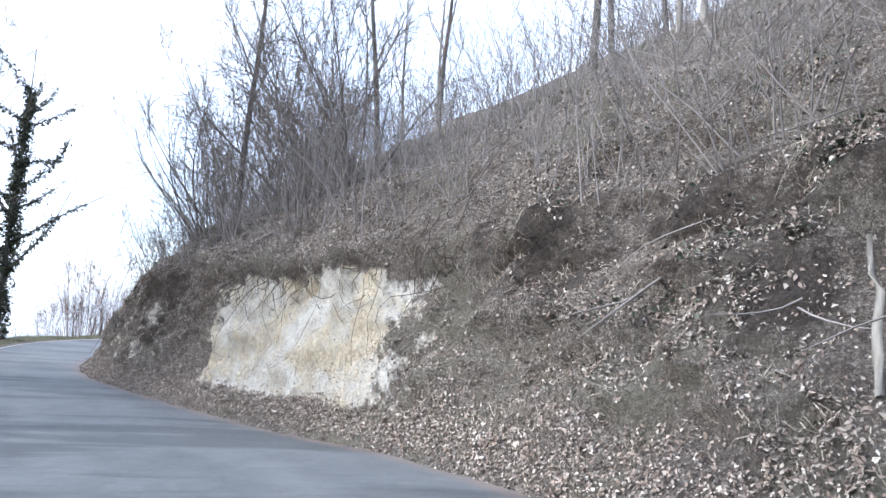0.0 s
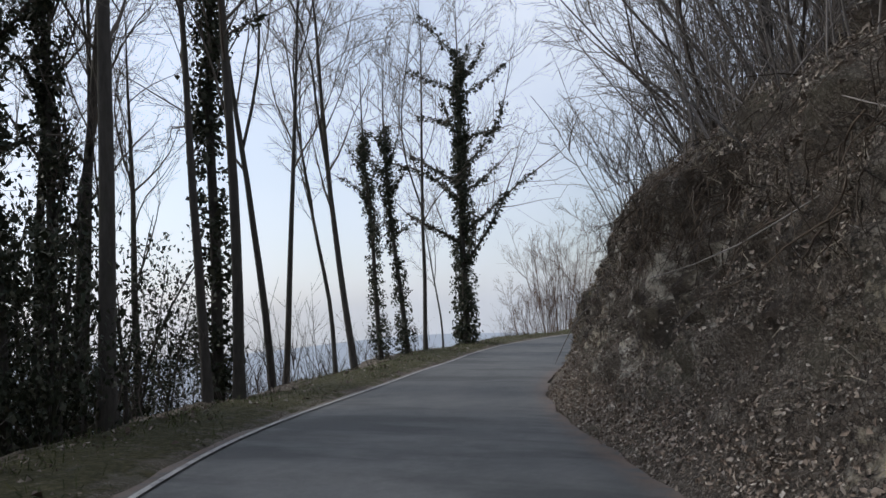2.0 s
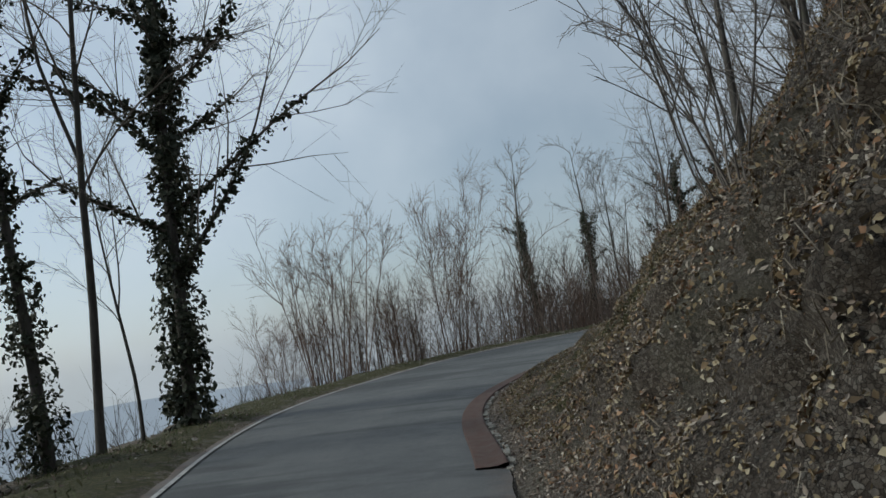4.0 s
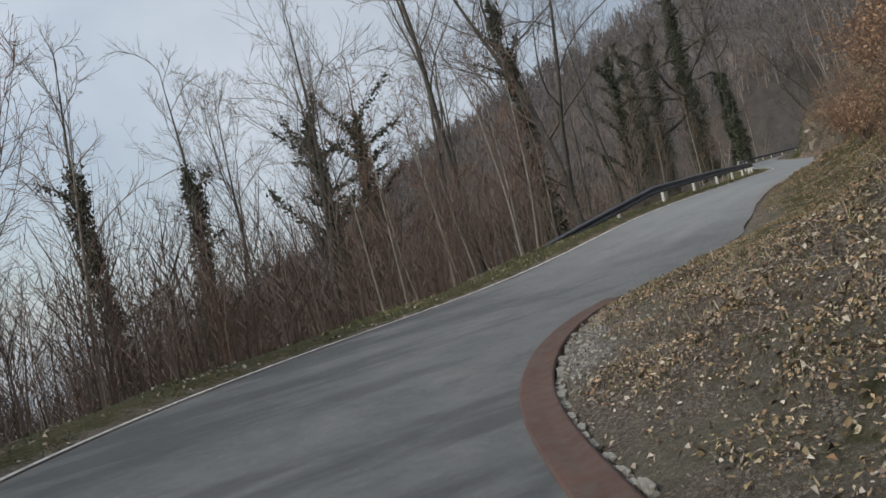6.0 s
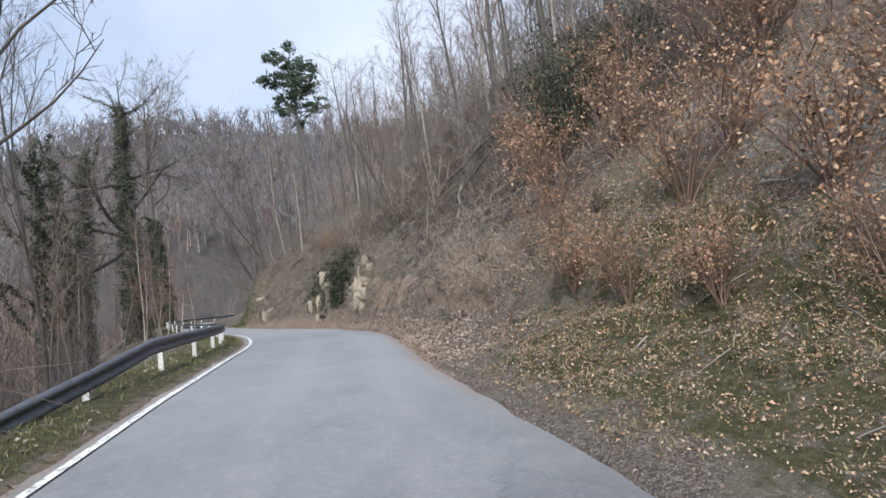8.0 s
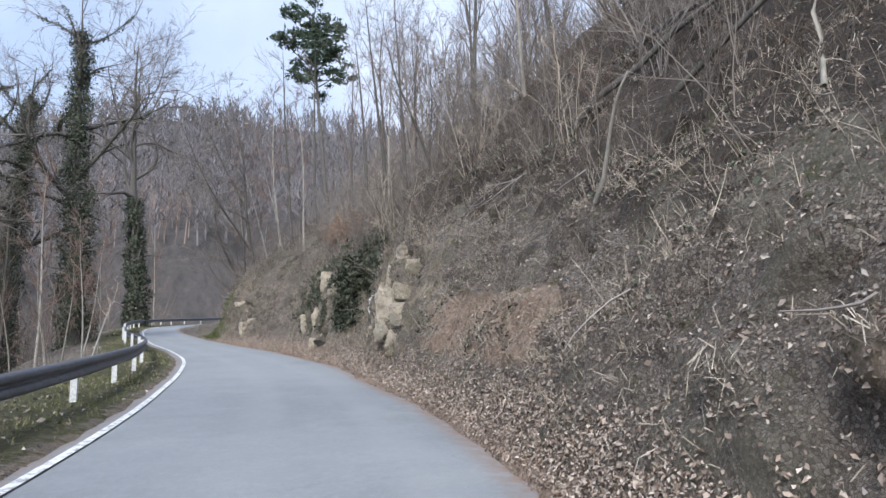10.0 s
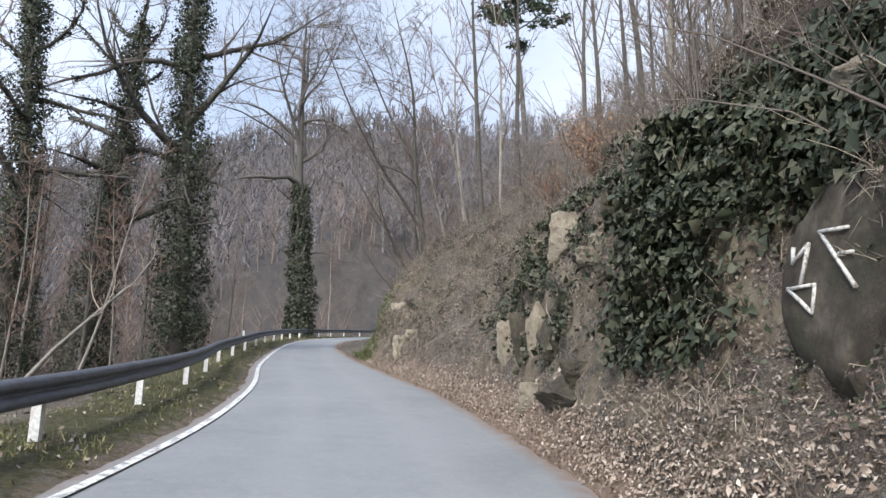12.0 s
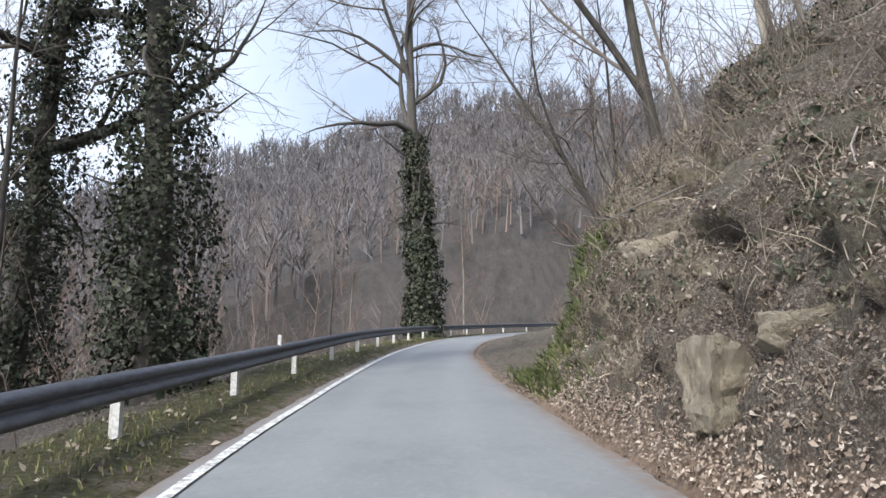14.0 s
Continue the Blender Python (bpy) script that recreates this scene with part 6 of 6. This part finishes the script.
p, n = sample((CR > 0) * np.exp(-((CS - s_ivy - 0.6) / 2.0) ** 2) * np.interp(CH, [0.8, 1.4, 3.6, 4.6], [0, 1, 1, 0]) * np.clip(n2[:-1, :-1] * 4 + 0.3, 0, 1), 7000, rng)
tagged(new("ivy_patch", leaf_mesh("ivy_patch", p + n * rng.uniform(0.02, 0.18, (len(p), 1)), n, 0.06, IVY, rng, 0.7, 1.05)), "ivy and moss hanging between the rocks", "ivy", kind="stuff")
p, n = sample((CR > 0.5) * (CH > 0.8) * (CH < 7) * np.interp(CS, [26, 28, 35, 36.5, 100, 112.1, 144.4, 150.1], [0, 0.35, 0.35, 0, 0, 1, 1, 0]) * np.clip(n1[:-1, :-1] * 3 - 0.2, 0, 1), 24000, rng)
tagged(new("bank_ivy", leaf_mesh("bank_ivy", p + n * 0.06, n, 0.04, IVY, rng, 0.6, 1.05)), "ivy and bramble leaves trailing over the bank", "ivy", kind="stuff")

tuft_p, tuft_n = sample((CR > 0.3) * (CH > 0.5) * (CH < 8) * np.interp(CS, [24, 28, 36, 38, 44, 46, 56, 58, 93, 96, 146, 150], [0.3, 1, 1, 0.05, 0.05, 0.6, 0.6, 0.1, 0, 1, 1, 0]) * PATCHY, 1500, rng)
spread_p = np.repeat(tuft_p, 26, 0) + rng.normal(0, 0.07, (len(tuft_p) * 26, 3)) * [1, 1, 0.4]
tagged(new("grass_tussocks", blades("grass_tussocks", spread_p, np.repeat(tuft_n, 26, 0), 0.26, 0.0035, STRAW, rng, 0.7, 0.75)), "drooping tussocks of grey-straw grass on the bank", "grass", kind="stuff")

# trailing stems and roots over the broken edge, and bramble arcs
tubes = Tubes()
for k in range(650):
    s = rng.choice([rng.uniform(*[28.5, 53.2]), rng.uniform(*[98.8, 144.4])])
    i = int(s / STEP)
    d = NODES_D[i, 2] + rng.uniform(-0.2, 2.0)
    q = spot(s, d, rise(i, d) + 0.05)
    a = rng.uniform(-0.8, 0.8)
    sv = np.array([-SIDE[i, 0], -SIDE[i, 1], rng.uniform(-0.2, 0.8)]) + np.array([TAN[i, 0], TAN[i, 1], 0]) * a
    lp, lr = limb(rng, q, sv, rng.uniform(0.3, 0.9), rng.uniform(0.003, 0.006), 0.002, 8, 0.4, -0.12)
    tubes.add(lp, lr, 3)
tagged(new("bramble_stems", tubes.data("bramble_stems", TWIG_GREY)), "thin grey bramble stems and roots trailing down the bank", "brambles", kind="stuff")
tubes = Tubes()
for k in range(420):
    s = rng.choice([rng.uniform(*[26.6, 57]), rng.uniform(*[81.7, 152])])
    i = int(s / STEP)
    d = NODES_D[i, 1] + (NODES_D[i, 4] - NODES_D[i, 1]) * rng.random()
    q = spot(s, d, rise(i, d) + 0.08)
    sv = np.array([TAN[i, 0], TAN[i, 1], 0]) * rng.normal(0, 1) + np.array([-SIDE[i, 0], -SIDE[i, 1], -0.6]) * rng.uniform(0.2, 1)
    lp, lr = limb(rng, q, sv, rng.uniform(0.4, 1.5), rng.uniform(0.006, 0.016), 0.004, 5, 0.1, 0)
    tubes.add(lp, lr, 4)
tagged(new("fallen_sticks", tubes.data("fallen_sticks", TWIG_HAZE)), "dead grey sticks lying on the leaf litter", "sticks", kind="stuff")


def stick(a, b, thick, bark_m=BARK_PALE, label="pale dead stem leaning on the leafy bank"):
    """One dead pale stem from a to b, each s, d, h."""
    p, q = np.array(spot(*[v * 0.95 for v in a])), np.array(spot(*[v * 0.95 for v in b]))
    t = Tubes()
    pts = np.array([p + (q - p) * k / 6 + rng.normal(0, 0.025, 3) + [0, 0, 0.25 * thick * 10 * math.sin(k * 0.52)] for k in range(7)])
    t.add(pts, np.linspace(thick, thick * 0.45, 7), 7)
    tagged(new("fallen_branch", t.data("fallen_branch", bark_m)), label, "branch")


stick((112.0, 3.5, 3.0), (111.1, 3.6, 4.5), 0.035)
stick((33.6, 3.4, 1.2), (34.0, 3.6, 2.2), 0.036)
stick((108.2, 3.8, 3.3), (108.6, 4.2, 4.6), 0.025)
LOG = "mossy fallen trunk lying down the wooded bank"
for a, b, thick in (((117.5, 4.8, 4.7), (113.5, 7.4, 7.5), 0.09), ((124.0, 5.2, 5.4), (118.0, 9.0, 9.0), 0.12), ((119.0, 7.4, 7.7), (111.5, 6.9, 6.8), 0.08), ((112.5, 5.0, 4.75), (110.0, 7.2, 7.0), 0.05)):
    stick(a, b, thick, BARK_GREY, LOG)

# a pale dead birch stem leaning out of the valley slope
base = Vector((41.3, 44.6, ground_at(41.3, 44.6) - 0.2))
way = [base, Vector((42.6, 45.4, base.z * 0.4 + 1.2)), Vector((44.0, 46.1, 2.8)), Vector((45.4, 46.9, 3.55)), Vector((46.6, 47.5, 4.2)), Vector((47.27, 47.86, 4.73))]
stem = tagged(new("dead_tree"), "pale dead birch stem leaning out over the slope", "tree")
tubes = Tubes()
tubes.add(np.array([np.array(v) for v in way]), np.linspace(0.045, 0.012, 6), 7)
part("trunk", tubes.data("trunk", BARK_PALE), stem)
tubes = Tubes()
for t, d, length in ((0.55, (0.9, 0.2, 0.25), 1.6), (0.68, (0.7, 0.7, 0.35), 1.3), (0.8, (0.9, 0.35, 0.05), 1.5), (0.92, (0.5, 0.8, 0.6), 0.9), (0.6, (-0.2, 0.9, 0.7), 1.1), (0.97, (0.9, 0.3, 0.8), 0.8)):
    q, _ = along(np.array([np.array(v) for v in way]), t)
    lp, lr = limb(rng, q, d, length, 0.014, 0.004, 6, 0.1, 0.03)
    tubes.add(lp, lr, 4)
    fine(rng, tubes, lp, 0.01, 4, length * 0.35, 2, 0.05, None, 0, 0.005)
part("crown", tubes.data("crown", TWIG_PALE), stem, "bare pale side branches")

# brush of thin stems on the upper bank
def brush(name, zone, many, high, material, label, wide=0.007, thin=4):
    t = Tubes()
    pts, nn = sample(zone, many, rng)
    for q, m in zip(pts, nn):
        h = high * rng.uniform(0.35, 1.2)
        sp, sr = limb(rng, q - m * 0.05, m * 0.5 + rng.normal(0, 0.3, 3) + [0, 0, 0.8], h, wide * rng.uniform(0.7, 1.8), wide * 0.5, 4, 0.16, 0.03)
        t.add(sp, sr, 3)
        for j in range(thin):
            o, d = along(sp, rng.uniform(0.25, 0.98))
            tp, tr = limb(rng, o, sideways(rng, d, rng.uniform(0.4, 1.0), rng.uniform(0, 6.28)), h * rng.uniform(0.15, 0.45), wide * 0.6, wide * 0.35, 2, 0.1, 0)
            t.add(tp, tr, 3)
    tagged(new(name, t.data(name, material)), label, "brush", kind="stuff")


upper = (CR > 0.4) * np.interp(CR, [0.4, 8, 16], [1, 0.7, 0.2])
brush("brush", upper * np.interp(CS, [22.8, 28.5, 55.1, 60.8], [0.3, 1, 1, 0]) * np.interp(CH, [2.4, 3.2, 9], [0, 1, 0.5]), 3400, 2.4, TWIG_HAZE, "leafless brush of thin grey stems on top of the bank")
brush("brush", upper * np.interp(CS, [93.1, 98.8, 142.5, 156.75], [0, 1, 1, 0]) * np.interp(CH, [2.2, 4.6, 9, 18], [0, 1, 1, 0.5]) * PATCHY, 2600, 1.9, TWIG_GREY, "grey tangle of brambles and saplings on the upper bank")
brush("brush", upper * np.interp(CS, [93.1, 98.8, 142.5, 156.75], [0, 1, 1, 0]) * np.interp(CH, [0.5, 1.5, 3.6, 6], [0, 0.6, 1, 0]) * PATCHY, 1900, 0.55, TWIG_PALE, "dry stalks and twigs among the leaves of the bank", 0.004, 2)

brush("brush", upper * np.interp(CS, [93.1, 95.95, 121.6, 133], [0, 1, 1, 0.3]) * np.interp(CH, [2.6, 4.2, 9, 12], [0, 1, 1, 0]) * PATCHY, 3400, 0.8, ROOT, "dark brambles and roots over the upper bank", 0.007, 3)

below = np.interp(CL, [2.2, 3.4, 12, 24], [0, 1, 1, 0.4])
brush("undergrowth", below * np.interp(CS, [72, 78, 92, 96, 190, 210], [0, 1, 1, 0.25, 0.25, 0.1]), 900, 2.6, TWIG_BROWN, "brown leafless undergrowth on the slope below the road", 0.009, 5)
brush("undergrowth", below * np.interp(CS, [28, 32, 58, 64], [0, 1, 1, 0]), 1300, 2.6, TWIG_DARK, "dark leafless undergrowth below the verge", 0.009, 5)

# dark roots and drooping tangle over the lip of the sandy cut
tubes = Tubes()
for k in range(1000):
    s = rng.uniform(*[35.62, 49.4])
    i = int(s / STEP)
    d = NODES_D[i, 2] + rng.uniform(-0.15, 0.5)
    q = spot(s, d - 0.3, rise(i, d) + rng.uniform(-0.5, 0.15))
    long_one = k % 14 == 0
    sv = np.array([-SIDE[i, 0], -SIDE[i, 1], 0]) * rng.uniform(0.0, 0.5) + np.array([TAN[i, 0], TAN[i, 1], 0]) * rng.normal(0, 0.5) + [0, 0, -0.5]
    lp, lr = limb(rng, q, sv, rng.uniform(0.9, 2.0) if long_one else rng.uniform(0.25, 0.8), rng.uniform(0.004, 0.01), 0.002, 8, 0.42, -0.3)
    tubes.add(lp, lr, 3)
tagged(new("hanging_roots", tubes.data("hanging_roots", ROOT)), "dark roots and dead stems hanging over the sandy cut", "roots", kind="stuff")

# the dark rock face beside the ivy and the white marks painted on it
along_w, out_w = Vector((0.884, 0.468, 0)), Vector((-0.465, 0.879, 0.103))
up_w = along_w.cross(out_w)
bm = bmesh.new()
bmesh.ops.create_grid(bm, x_segments=40, y_segments=40, size=1.0)
for v in bm.verts:
    u, w = v.co.x, v.co.y
    rim = min(1, (u * u + w * w * 0.9)) ** 3 * (1 + 0.5 * noise.noise((u * 2, w * 2, 1.0)))
    step = round(3 * noise.noise((u * 1.3, w * 0.8, 8.0))) * 0.03
    rough = noise.fractal((u * 3.5, w * 3.5, 3.0), 1, 2, 5)
    v.co = MARKED + along_w * (u * 0.95 - 0.15) + up_w * (w * 0.85 + 0.05) + out_w * (-0.014 - 0.5 * rim + 0.008 * rough + min(step, 0) * 0.15)
me = bpy.data.meshes.new("rock")
bm.normal_update()
bm.to_mesh(me)
# this stone colour already carries the shade of the recess
me.materials.append(STONE_SHADED)
face = tagged(new("rock", me), "dark weathered rock face beside the hanging ivy", "rock")
thick = face.modifiers.new("depth", "SOLIDIFY")
thick.thickness, thick.offset = 0.4, 1
marks = tagged(new("painted_mark"), "faded white paint strokes on the dark rock face", "painted mark")
for (u0, w0), (u1, w1) in (((0.06, 0.27), (0.13, -0.01)), ((0.3, -0.02), (-0.055, -0.024)), ((-0.055, -0.024), (-0.046, -0.216)), ((0.3, -0.02), (-0.046, -0.216)), ((0.267, 0.27), (0.253, 0.16)), ((0.253, 0.16), (0.06, 0.27)), ((-0.077, 0.332), (-0.513, -0.086)), ((-0.077, 0.332), (-0.4, 0.304)), ((-0.323, 0.144), (-0.465, 0.137))):
    a, c = MARKED + along_w * u0 + up_w * w0, MARKED + along_w * u1 + up_w * w1
    u = (c - a).normalized()
    w = u.cross(out_w).normalized() * 0.011
    vs = [a - w - u * 0.008, a + w - u * 0.008, c + w + u * 0.008, c - w + u * 0.008]
    vs = [*[v + out_w * 0.004 for v in vs], *[v - out_w * 0.02 for v in vs]]
    part("stroke", mesh_from("stroke", [tuple(v) for v in vs], [(0, 1, 2, 3), (7, 6, 5, 4), (0, 4, 5, 1), (1, 5, 6, 2), (2, 6, 7, 3), (3, 7, 4, 0)], FADED_PAINT), marks)

# the masters of the copied things go
for ob in spare:
    for c in (*ob.children_recursive, ob):
        bpy.data.objects.remove(c)
